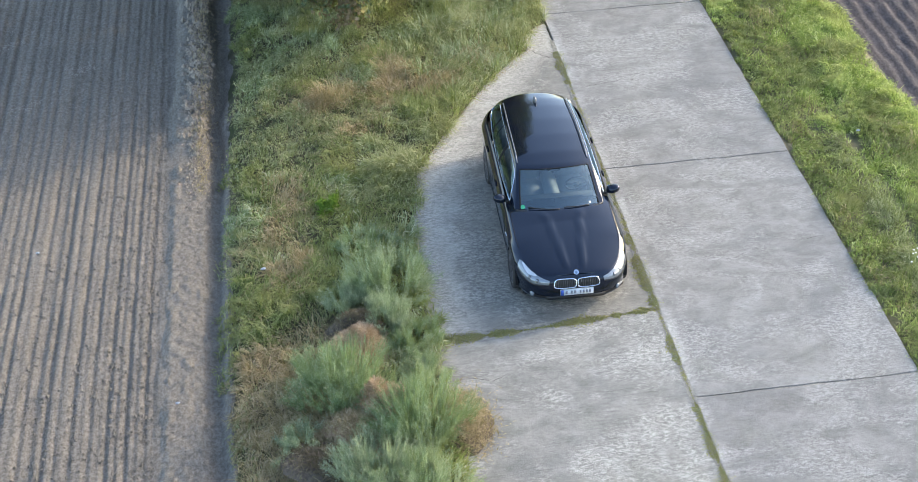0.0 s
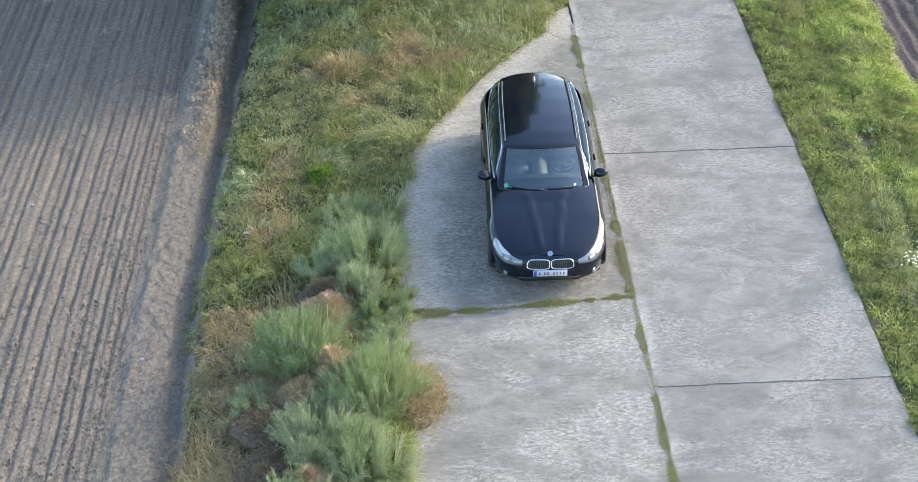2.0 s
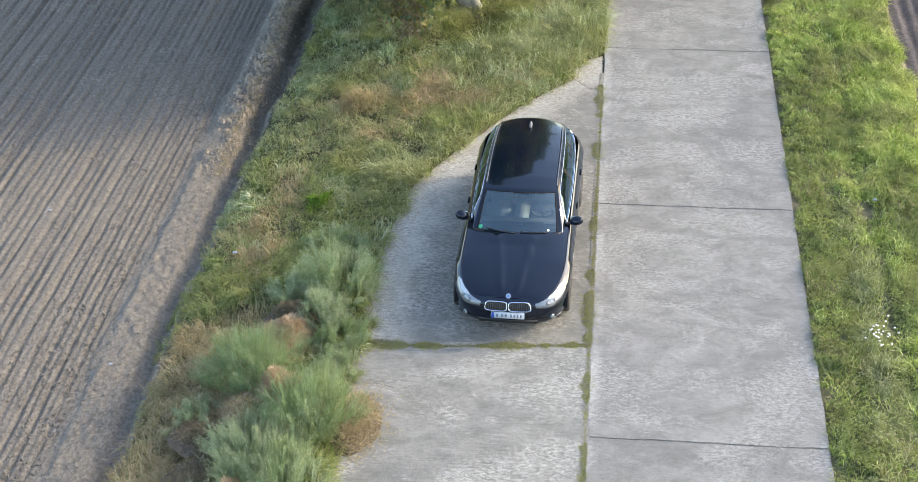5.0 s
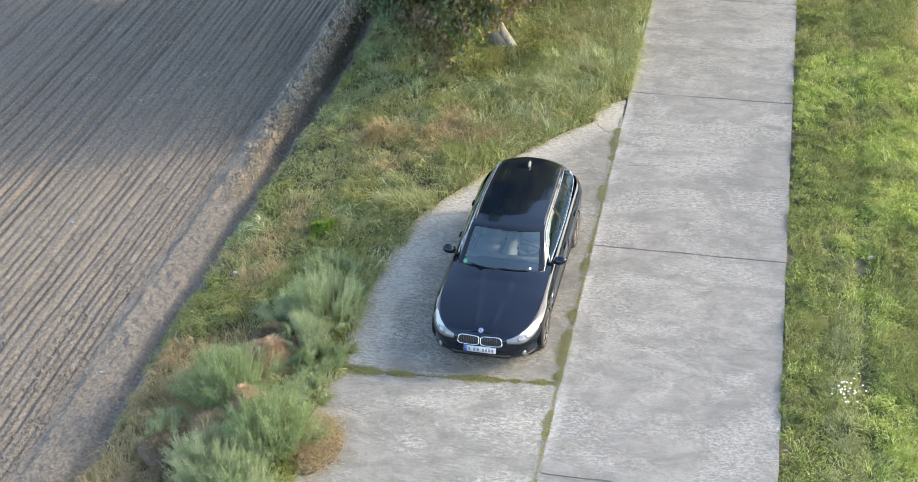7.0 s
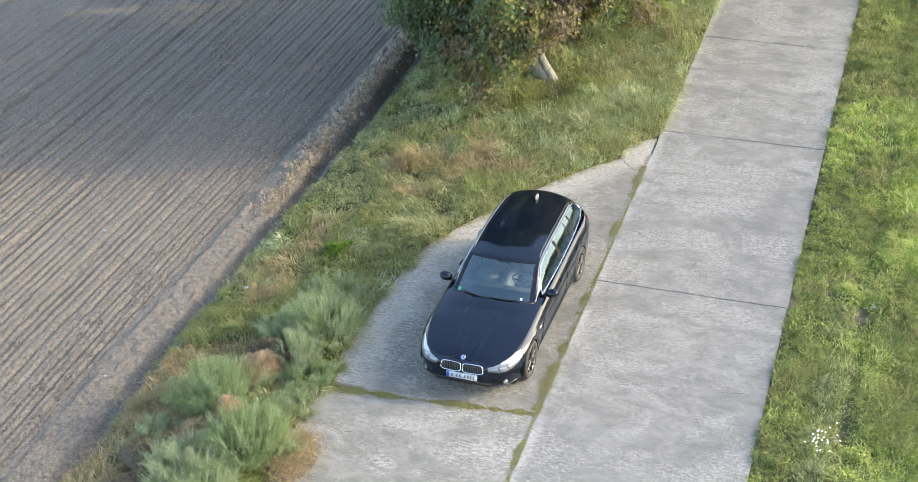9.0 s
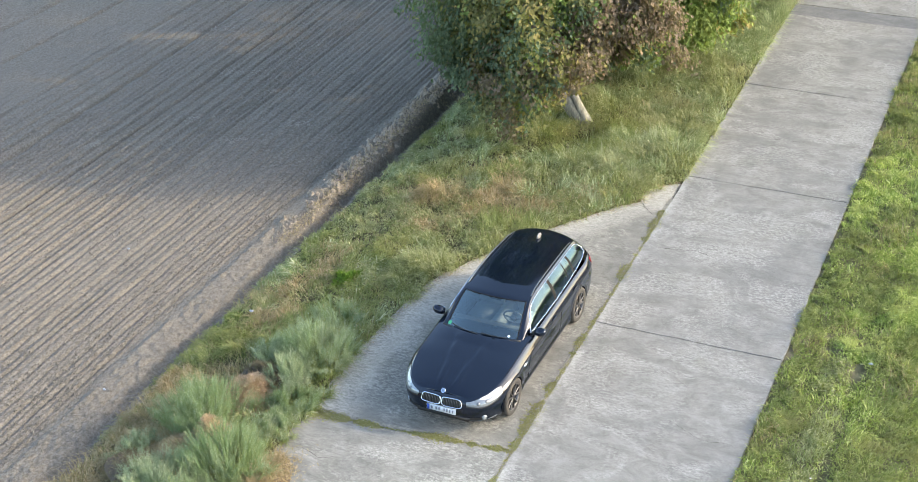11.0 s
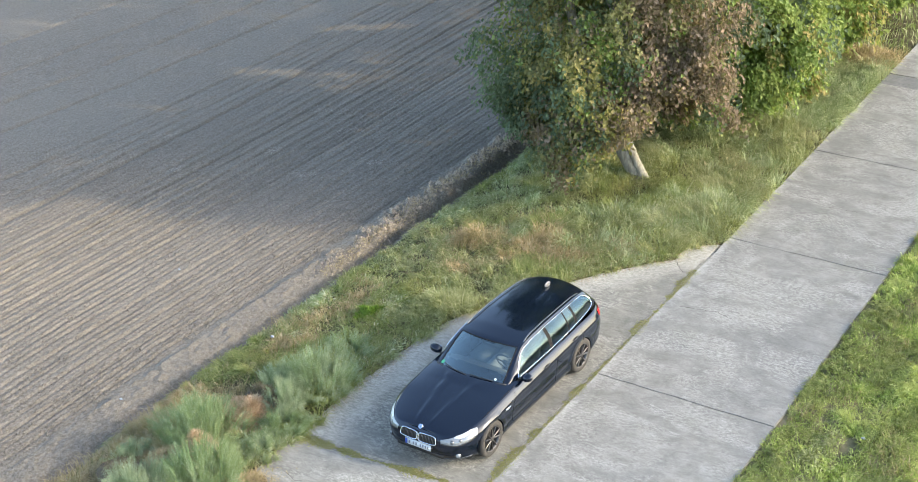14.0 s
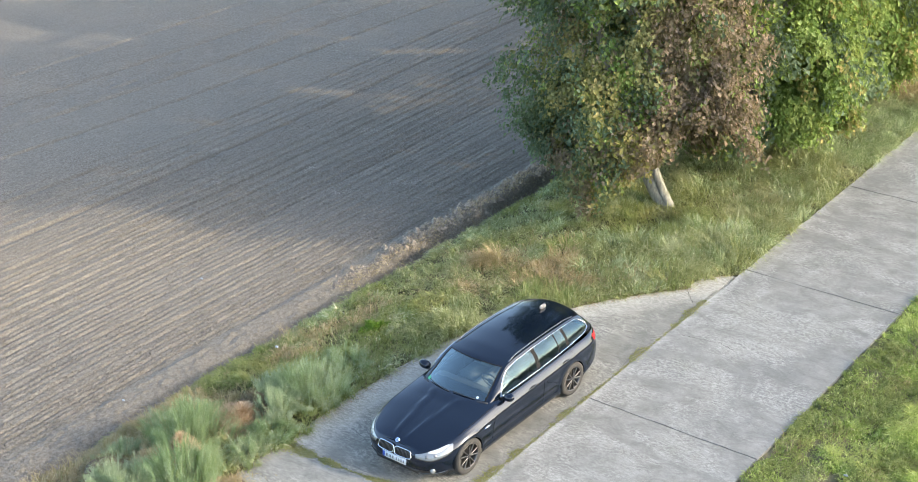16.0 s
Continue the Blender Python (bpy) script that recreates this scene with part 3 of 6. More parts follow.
def on_right(x, y):
    edge = 3.49 + 0.13 * (value_noise(0 * x, y, 0.6, 25) - 0.5) + 0.12 * (value_noise(0 * x, y, 0.15, 26) - 0.5)
    far = 6.2 + 0.3 * (value_noise(0 * x, y, 0.6, 27) - 0.5)
    rut = np.exp(-(((x - 4.72) / 0.11) ** 2)) * (y < 4.4) * (y > 0.2) * (0.45 + 0.5 * value_noise(0 * x, y, 0.9, 28))
    bare = 0.8 * np.exp(-(((x - 4.78) / 0.16) ** 2) - ((y - 4.1) / 0.35) ** 2)
    return (x > edge) & (x < far) & (np.random.default_rng(5).random(len(x)) > rut + bare)


def lush_shade(x, y, r):
    a, q = value_noise(x, y, 0.9, 48), r.random(len(x))
    kind = np.where(q < 0.68, 0, np.where(q < 0.93, 1, 2))
    kind = np.where((x < 4.3) & (q < 0.55) | (a > 0.66), 1, kind)
    worn = np.exp(-(((x - 4.45) / 0.3) ** 2)) * (y < 4.2)
    return np.where(q < 0.6 * worn, 2, kind)


tussocks("lush_grass", 2500, 62, (3.4, 6.4, -7, 22), on_right, 0.21, 0.012, [LUSH, GRASS_GREEN, GRASS_OLIVE], lush_shade, "lush bright green grass on the verge", 40, 0.10, 0.45)
turf("lush_grass", 60000, (3.4, 6.4, -7, 22), on_right, 0.13, 0.013, 0.6, LUSH, "short green grass between the tufts", 43, None, 1.4)
turf("dry_grass", 12000, (3.5, 6.3, -7, 22), lambda x, y: on_right(x, y) & (value_noise(x, y, 0.9, 46) > 0.62), 0.24, 0.010, 0.6, STRAW, "pale dry blades among the lush grass", 47, None, 1.2)
turf("lush_grass", 16000, (3.4, 6.4, -45, -7), on_right, 0.2, 0.03, 0.5, LUSH, "lush bright green grass on the near verge", 42)
turf("lush_grass", 20000, (3.4, 6.4, 22, 60), on_right, 0.2, 0.03, 0.5, LUSH, "lush bright green grass on the far verge", 41)


# ---- moss in the joints ----
def moss_line(a, b, width, n, seed, gap=0.35):
    r = np.random.default_rng(seed)
    s = r.random(n)
    off = r.normal(0, 1, n)
    x = a[0] + (b[0] - a[0]) * s
    y = a[1] + (b[1] - a[1]) * s
    body = np.clip(value_noise(x * 3, y * 3, 0.9, seed) * 1.5 + 0.9 * value_noise(x, y, 0.11, seed + 1) - gap - 0.58, 0.0, 1.4)
    wide = width * (0.3 + 1.25 * body)
    some = r.random(n) < 0.1 + 1.3 * body
    x, y, off, wide = x[some], y[some], off[some], wide[some]
    ux, uy = b[0] - a[0], b[1] - a[1]
    l = math.hypot(ux, uy)
    x, y = x + off * wide * uy / l, y - off * wide * ux / l
    return x, y


lines = [moss_line((0.03, -7), (0.012, 0.1), 0.030, 13000, 60, 0.22), moss_line((0.012, 0), (0.03, 8.4), 0.037, 17000, 61, 0.20), moss_line((-0.03, -0.07), (-2.4, -0.27), 0.034, 4200, 62, 0.08), moss_line((-2.2, -0.25), (-3.55, -0.30), 0.04, 2600, 63, 0.1)]
mx, my = np.concatenate([l[0] for l in lines]), np.concatenate([l[1] for l in lines])
mr = np.random.default_rng(64)


def lumps(x, y, z, size, flat, seed):
    """Small uneven lumps as one array of places and triangles."""
    r = np.random.default_rng(seed)
    unit = np.array([(1, 0, 0), (0, 1, 0), (-1, 0, 0), (0, -1, 0), (0, 0, 1)], float)
    unit[:4, 2] = -0.35
    tri = np.array([[0, 1, 4], [1, 2, 4], [2, 3, 4], [3, 0, 4]])
    n = len(x)
    a = r.random(n) * 2 * np.pi
    v = unit[None] * (1 + r.uniform(-0.35, 0.35, (n, len(unit), 1))) * np.stack([r.uniform(0.6, 1.3, n), r.uniform(0.6, 1.3, n), flat * r.uniform(0.7, 1.3, n)], 1)[:, None, :]
    c, s = np.cos(a)[:, None], np.sin(a)[:, None]
    v = np.stack([v[..., 0] * c - v[..., 1] * s, v[..., 0] * s + v[..., 1] * c, v[..., 2]], -1) * np.asarray(size)[:, None, None]
    v += np.stack([x, y, z], 1)[:, None, :]
    return v.reshape(-1, 3), (np.arange(n)[:, None, None] * len(unit) + tri[None]).reshape(-1, 3)


mv, mf = lumps(mx, my, np.full(len(mx), -0.003), mr.uniform(0.006, 0.018, len(mx)), 0.4, 66)
tagged(new("moss", sheet("moss", mv, mf, [MOSS])), "olive moss cushions in the slab joints", "moss", kind="stuff")
pick = mr.random(len(mx)) < 0.10
mv, mf = blades(mx[pick], my[pick], np.full(pick.sum(), -0.0105), mr.uniform(0.015, 0.04, pick.sum()), np.full(pick.sum(), 0.009), mr.uniform(0.3, 0.95, pick.sum()), None, 0.4, 65)
tagged(new("joint_grass", sheet("joint_grass", mv, mf, [ROUGH_GRASS])), "short grass growing in the slab joints", "grass", kind="stuff")
fill = new("joint_filling", sheet("joint_filling", [(-0.045, -14, -0.0025), (0.085, -14, -0.0025), (0.085, 8.9, -0.0025), (-0.03, 8.9, -0.0025), (-3.5, -0.445, -0.0065), (-2.402, -0.355, -0.0065), (-0.01, -0.15, -0.0065), (-0.01, 0.02, -0.0065), (-2.401, -0.152, -0.0065), (-3.5, -0.15, -0.0065)], [[0, 1, 2, 3], [4, 5, 8, 9], [5, 6, 7, 8]], [JOINT_DUST]))
for yj in joints[9:20]:
    part_from("joint_filling", sheet("joint_filling", [(ROAD_L, yj - 0.05, -0.014), (ROAD_R, yj - 0.05, -0.014), (ROAD_R, yj + 0.05, -0.014), (ROAD_L, yj + 0.05, -0.014)], [[0, 1, 2, 3]], [JOINT_DUST]), fill)
tagged(fill, "earth filling the joints between the slabs", "joint filling", kind="structure")

# loose earth on the field's edge, and crumbs along the slabs
cr = np.random.default_rng(90)
kx = np.concatenate([cr.uniform(-8.0, -7.0, 8000), -8 - cr.random(23000) ** 1.4 * 10])
ky = np.concatenate([cr.uniform(-6, 16, 8000), cr.uniform(-6, 14, 23000)])
ks = np.concatenate([0.009 + 0.020 * cr.random(8000) ** 3, 0.010 + 0.022 * cr.random(23000) ** 2.2])
far_side = kx < -8.0
for got, earth, text in ((far_side, SOIL, "loose dry earth clods on the tilled field"), (~far_side, BANK_EARTH, "loose dry earth clods on the bank")):
    kv, kf = lumps(kx[got], ky[got], np.where(kx > -7.77, bank_z(kx, ky), ground_z(kx, ky))[got] - 0.004, ks[got], 0.75, 91)
    tagged(new("soil_clods", sheet("soil_clods", kv, kf, [earth])), text, "earth", kind="stuff")
# broken turned-up clods with dry roots along the crest of the bank
hx, hy = cr.normal(-7.32, 0.13, 1500), cr.uniform(4.6, 20, 1500)
hs = (0.025 + 0.075 * cr.random(1500) ** 2) * np.clip((hy - 4.2) / 3, 0.3, 1)
kv, kf = lumps(hx, hy, bank_z(hx, hy) + 0.3 * hs, hs, 0.8, 93)
# clod colour is brightened to pass for sun reaching under the tree
tagged(new("bank_clods", sheet("bank_clods", kv, kf, [PALE_LIT_EARTH])), "big broken tan clods turned up along the ditch, coloured as if sunlit", "earth", kind="stuff")
hx, hy = cr.normal(-7.22, 0.10, 2600), cr.uniform(5.2, 20, 2600)
kv, kf = blades(hx, hy, bank_z(hx, hy) + 0.02, cr.uniform(0.06, 0.2, 2600), np.full(2600, 0.010), cr.uniform(0.6, 1.0, 2600), cr.normal(0.3, 0.9, 2600), 0.5, 94)
tagged(new("dry_roots", sheet("dry_roots", kv, kf, [LITTER_PALE])), "dry straw and roots hanging over the ditch", "straw", kind="stuff")
# wisps of pale straw left lying on the field, doubling as sun flecks
sx, sy = [], []
for ax, ay, long, n in ((-14.9, 15.2, 1.6, 300), (-13.0, 12.6, 1.0, 200), (-15.8, 17.5, 1.7, 320), (-11.4, 12.2, 0.8, 150), (-12.4, 9.9, 0.7, 110), (-18.5, 17.2, 1.6, 260), (-10.6, 9.3, 0.6, 100), (-11.6, 15.3, 0.9, 180), (-9.6, 10.7, 0.6, 90), (-20.5, 20.5, 2.0, 300), (-13.6, 7.9, 0.5, 60), (-9.2, 12.9, 0.5, 90)):
    p, q = cr.normal(0, 0.5 * long, n), cr.normal(0, 0.2 * long, n)
    stay = value_noise(p + ax, q + ay, 0.3, 96) > 0.55
    p, q = p[stay], q[stay]
    sx.append(ax + 0.77 * p - 0.64 * q), sy.append(ay + 0.64 * p + 0.77 * q)
sx, sy = np.concatenate(sx), np.concatenate(sy)
kv, kf = blades(sx, sy, ground_z(sx, sy) + 0.004, cr.uniform(0.04, 0.13, len(sx)), np.full(len(sx), 0.013), np.full(len(sx), 1.08), None, 0.05, 95)
tagged(new("straw_sun_flecks", sheet("straw_sun_flecks", kv, kf, [CHAFF_FLECKS])), "pale straw wisps on the field that also stand in for sun flecks", "straw", kind="stuff")
ex, ey = [], []
for line in (back_pad[1:16], front_pad[2:7]):
    for (ax, ay), (bx, by) in zip(line, line[1:]):
        n = int(math.hypot(bx - ax, by - ay) * 170)
        s = cr.random(n)
        ex.append(ax + (bx - ax) * s + cr.normal(0.03, 0.09, n)), ey.append(ay + (by - ay) * s + cr.normal(0, 0.06, n))
ex, ey = np.concatenate(ex), np.concatenate(ey)
kv, kf = lumps(ex, ey, np.full(len(ex), -0.004), cr.uniform(0.004, 0.013, len(ex)), 0.7, 92)
tagged(new("crumbs", sheet("crumbs", kv, kf, [LITTER_EARTH])), "earth crumbs and debris along the concrete edge", "debris", kind="stuff")


# ---- weeds, heaps and flowers ----
def mugwort(name, x, y, height, spread, stems, seed, label, tones=(MUGWORT,), leaf=0.034, wide=0.009):
    """A bushy weed: sprays of fanning stems out of many roots, each stem a plume of small narrow leaves that follow it."""
    r = np.random.default_rng(seed)
    thing = tagged(new(name), label, "bush", "mugwort bushes along the lay-by")
    thing.location = (x, y, float(ground_z(np.array([x]), np.array([y]))[0]))
    fan, m = 9, 34
    roots = max(2, int(stems * 0.72))
    n = roots * fan
    ra, rq = r.random(roots) * 2 * np.pi, np.sqrt(r.random(roots))
    lobe = 0.7 + 0.6 * value_noise(ra * spread, 0 * ra, 0.35, seed)
    root = np.stack([np.cos(ra), np.sin(ra), 0 * ra], 1) * (rq * lobe * spread * 0.72)[:, None]
    grown = height * np.sqrt(np.clip(1.05 - 0.8 * rq * rq, 0.1, 2)) * r.uniform(0.72, 1.08, roots)
    own = np.repeat(np.arange(roots), fan)
    b = r.random(n) * 2 * np.pi
    away = np.stack([np.cos(ra), np.sin(ra), 0 * ra], 1)[own] * (0.28 * rq[own] * spread)[:, None]
    out = away + np.stack([np.cos(b), np.sin(b), 0 * b], 1) * (0.24 * spread * r.uniform(0.2, 1.0, n))[:, None]
    tall = grown[own] * r.uniform(0.6, 1.02, n)
    up = np.array([0, 0, 1.0])
    base = root[own]
    s = np.linspace(0, 1, 5)
    line = base[:, None] + out[:, None] * (s**1.4)[None, :, None] + (tall[:, None] * (1 - (1 - s) ** 1.25))[..., None] * up
    side = np.stack([-np.sin(b), np.cos(b), 0 * b], 1)[:, None] * 0.003
    sv = np.concatenate([line - side, line + side], 1).reshape(-1, 3)
    sf = (np.arange(n)[:, None, None] * 10 + np.array([[j, j + 1, j + 6, j + 5] for j in range(4)])[None]).reshape(-1, 4)
    t = r.uniform(0.18, 1.0, (n, m)) ** 0.7
    p = base[:, None] + out[:, None] * (t**1.4)[..., None] + (tall[:, None] * (1 - (1 - t) ** 1.25))[..., None] * up
    way = out[:, None] * 1.4 * (t**0.4)[..., None] + (tall[:, None] * 0.9)[..., None] * up
    way = (way / (np.linalg.norm(way, axis=-1, keepdims=True) + 1e-9)).reshape(-1, 3)
    p, t = p.reshape(-1, 3) + r.normal(0, 0.019, (n * m, 3)), t.ravel()
    d = way * 0.28 + r.normal(0, 0.6, (n * m, 3))
    d /= np.linalg.norm(d, axis=1)[:, None] + 1e-9
    u = np.cross(d, r.normal(0, 1, (n * m, 3)))
    u /= np.linalg.norm(u, axis=1)[:, None] + 1e-9
    l = (leaf * (1.45 - 0.75 * t) * r.uniform(0.6, 1.3, n * m))[:, None]
    v = np.stack([p, p + d * l * 0.55 + u * wide * 0.5, p + d * l, p + d * l * 0.55 - u * wide * 0.5], 1).reshape(-1, 3)
    f = (np.arange(n * m)[:, None] * 4 + np.array([[0, 1, 2, 0, 2, 3]])).reshape(-1, 3)
    tone = np.repeat(np.repeat(r.integers(0, len(tones), roots), fan), m * 2)
    part_from("foliage", sheet("foliage", v, f, list(tones), tone), thing)
    tagged(part_from("stem", sheet("stem", sv, sf, [tones[0]]), thing), kind="stuff")
    return thing


FRESH, MIXED, GREYISH = (MUGWORT_GREEN, MUGWORT_GREEN, MUGWORT), (MUGWORT, MUGWORT_GREEN, MUGWORT_PALE), (MUGWORT_PALE, MUGWORT, MUGWORT_PALE)
BUSH_TEXT = {FRESH: "fresh green feathery mugwort bush on the verge", MIXED: "grey-green feathery mugwort bush on the verge", GREYISH: "pale silvery mugwort bush on the verge"}
for i, (x, y, hgt, spr, n, tones) in enumerate([(-4.08, 1.10, 0.85, 0.75, 125, MIXED), (-4.20, 0.22, 0.72, 0.42, 50, GREYISH), (-3.90, -0.25, 0.45, 0.5, 60, FRESH), (-4.72, 0.75, 0.6, 0.55, 60, GREYISH),
                                                (-4.96, -1.20, 0.92, 0.84, 140, FRESH), (-3.98, -2.25, 0.98, 0.78, 135, FRESH), (-4.72, -3.10, 0.85, 0.75, 115, GREYISH), (-4.10, -3.55, 0.78, 0.75, 100, MIXED), (-5.72, -2.15, 0.5, 0.45, 40, GREYISH),
                                                (-3.82, -0.95, 0.42, 0.42, 45, MIXED), (-4.95, -4.45, 0.8, 0.8, 85, MIXED), (-4.10, -5.10, 0.8, 0.8, 80, FRESH), (-4.35, 2.35, 0.5, 0.55, 50, MIXED), (-4.30, -1.95, 0.35, 0.4, 25, GREYISH)]):
    mugwort("mugwort_bush", x, y, hgt, spr, n, 100 + i, BUSH_TEXT[tones], tones)
mugwort("leafy_weed", -4.83, 3.76, 0.2, 0.3, 12, 140, "bright green broad-leaved weed in the grass", (BROADLEAF,), 0.10, 0.035)


DARK_EARTH = soil_material("dark humus", (0.095, 0.078, 0.058), (0.20, 0.165, 0.125), 0.1)
DARK_LITTER = blade_material("dark litter", ((0.0, (0.09, 0.065, 0.05)), (0.6, (0.2, 0.15, 0.11)), (1.0, (0.34, 0.27, 0.2))), (0.16, 0.12, 0.09))


def heap(x, y, rx, ry, tall, n, seed, label, stalk=LITTER, earth=LITTER_EARTH):
    """A heap of dead plant litter: a lumpy mound under loose stalks."""
    r = np.random.default_rng(seed)
    thing = tagged(new("litter_heap"), label, "heap", "litter heaps")
    thing.location = (x, y, max(-0.02, float(ground_z(np.array([x]), np.array([y]))[0])) if x < -3.5 else -0.006)
    def shape(px, py):
        """How high the heap lies at places within it."""
        q = np.hypot(px / rx, py / ry)
        lobes = value_noise(px + 9 * seed, py, 0.22, seed) * 0.5 + value_noise(px, py, 0.09, seed + 3) * 0.25 + 0.55
        return tall * np.clip(1 - q**2 * (0.85 + 0.7 * value_noise(px, py + seed, 0.35, seed + 5)), -0.9, 1) * lobes

    g = np.linspace(-1.15, 1.15, 40)
    gx2, gy2 = np.meshgrid(g * rx, g * ry)
    gz2 = shape(gx2, gy2) - 0.03
    k = (np.arange(39)[:, None] * 40 + np.arange(39)).ravel()
    k = k[np.hypot(gx2 / rx, gy2 / ry).ravel()[k] < 1.02 + 0.14 * value_noise(gx2, gy2, 0.12, seed + 6).ravel()[k]]
    part_from("mound", sheet("mound", np.stack([gx2, gy2, gz2], -1), np.stack([k, k + 1, k + 41, k + 40], 1), [earth], None, True), thing)
    px, py = r.normal(0, 0.42, n) * rx, r.normal(0, 0.42, n) * ry
    pz = np.maximum(shape(px, py), 0.0) - 0.005
    v, f = blades(px, py, pz, r.uniform(0.03, 0.13, n), np.full(n, 0.012), r.uniform(0.55, 1.05, n), None, 0.15, seed + 1)
    tagged(part_from("litter", sheet("litter", v, f, [stalk]), thing), kind="stuff")


heap(-4.68, -0.22, 0.54, 0.50, 0.32, 5600, 70, "heap of orange-brown dead plant litter")
heap(-4.48, -1.72, 0.50, 0.42, 0.60, 2600, 71, "heap of orange-brown litter between the bushes")
heap(-4.85, -2.05, 0.62, 0.55, 0.26, 3600, 78, "spread heap of beige plant litter between the bushes", LITTER_PALE)
heap(-3.36, -2.18, 0.46, 0.74, 0.20, 5600, 72, "brown heap of dead stalks on the concrete", LITTER_PALE, DARK_EARTH)
# dark mound added in place of the shadowed hollow behind the heap
heap(-4.72, 0.22, 0.56, 0.28, 0.30, 1100, 76, "dark litter mound standing in for the shadowed hollow behind the orange heap", DARK_LITTER, DARK_EARTH)
heap(-5.45, -2.55, 0.55, 0.42, 0.10, 1500, 77, "dark trampled litter beside the bushes", DARK_LITTER, DARK_EARTH)
heap(-5.35, -3.55, 0.50, 0.55, 0.10, 1400, 79, "dark bare litter below the bushes", DARK_LITTER, DARK_EARTH)
heap(-4.75, -3.85, 0.42, 0.36, 0.30, 2200, 73, "heap of reddish-brown dead plant litter")
turf("dead_stalks", 5200, (-6.6, -4.9, -5.2, 0.6), lambda x, y: np.hypot((x + 5.85) / 0.8, (y + 2.5) / 2.6) < 0.6 + 0.6 * value_noise(x, y, 0.5, 75), 0.3, 0.010, 0.95, LITTER_PALE, "pale dead stalks lying over beside the bushes", 74)

flowers = tagged(new("wild_flowers"), "white wild flowers in the green verge", "flowers", kind="stuff")
flowers.location = (4.42, 0.10, 0.0)
fr = np.random.default_rng(80)
px, py = fr.normal(0, 0.11, 28), fr.normal(0, 0.19, 28)
pz = fr.uniform(0.25, 0.42, 28)
bm = bmesh.new()
for a, b, c in zip(px, py, pz):
    m = bmesh.ops.create_icosphere(bm, subdivisions=1, radius=0.019, matrix=Matrix.LocRotScale((a, b, c), None, (1, 1, 0.45)))
part("blossoms", bm, PETAL, flowers)
v, f = blades(px, py, np.zeros(28), pz, np.full(28, 0.006), np.full(28, 0.02), None, 0.2, 81)
part_from("stem", sheet("stem", v, f, [LUSH]), flowers)


# ---- trees ----
def limb(bm, a, b, ra, rb, sides=8):
    """A tapered round piece from a to b."""
    axis_v = Vector(b) - Vector(a)
    q = axis_v.to_track_quat("Z", "Y").to_matrix()
    ring = []
    for p, rad in ((a, ra), (b, rb)):
        ring.append([bm.verts.new(Vector(p) + q @ Vector((math.cos(t) * rad, math.sin(t) * rad, 0))) for t in (2 * math.pi * i / sides for i in range(sides))])
    for i in range(sides):
        bm.faces.new((ring[0][i], ring[0][(i + 1) % sides], ring[1][(i + 1) % sides], ring[1][i]))


def leaves(centres, normals, size, seed):
    """Drooping folded leaves that show their face outwards, a triangle on each side of the rib."""
    r = np.random.default_rng(seed)
    n = len(centres)
    face = normals + r.normal(0, 0.5, (n, 3)) + np.array([0, 0, 0.35])
    face /= np.linalg.norm(face, axis=1)[:, None] + 1e-9
    d = np.array([0, 0, -1.0]) + r.normal(0, 0.5, (n, 3))
    d -= face * (d * face).sum(1)[:, None]
    d /= np.linalg.norm(d, axis=1)[:, None] + 1e-9
    u = np.cross(face, d)
    L = (size * r.uniform(0.6, 1.35, n))[:, None]
    base, tip = centres - d * L * 0.5, centres + d * L * 0.5
    l, rr = centres + u * L * 0.34 + face * L * 0.12, centres - u * L * 0.34 + face * L * 0.12
    v = np.stack([base, l, tip, rr], 1).reshape(-1, 3)
    f = (np.arange(n)[:, None] * 4 + np.array([[0, 2, 1, 0, 3, 2]])).reshape(-1, 3)
    return v, f


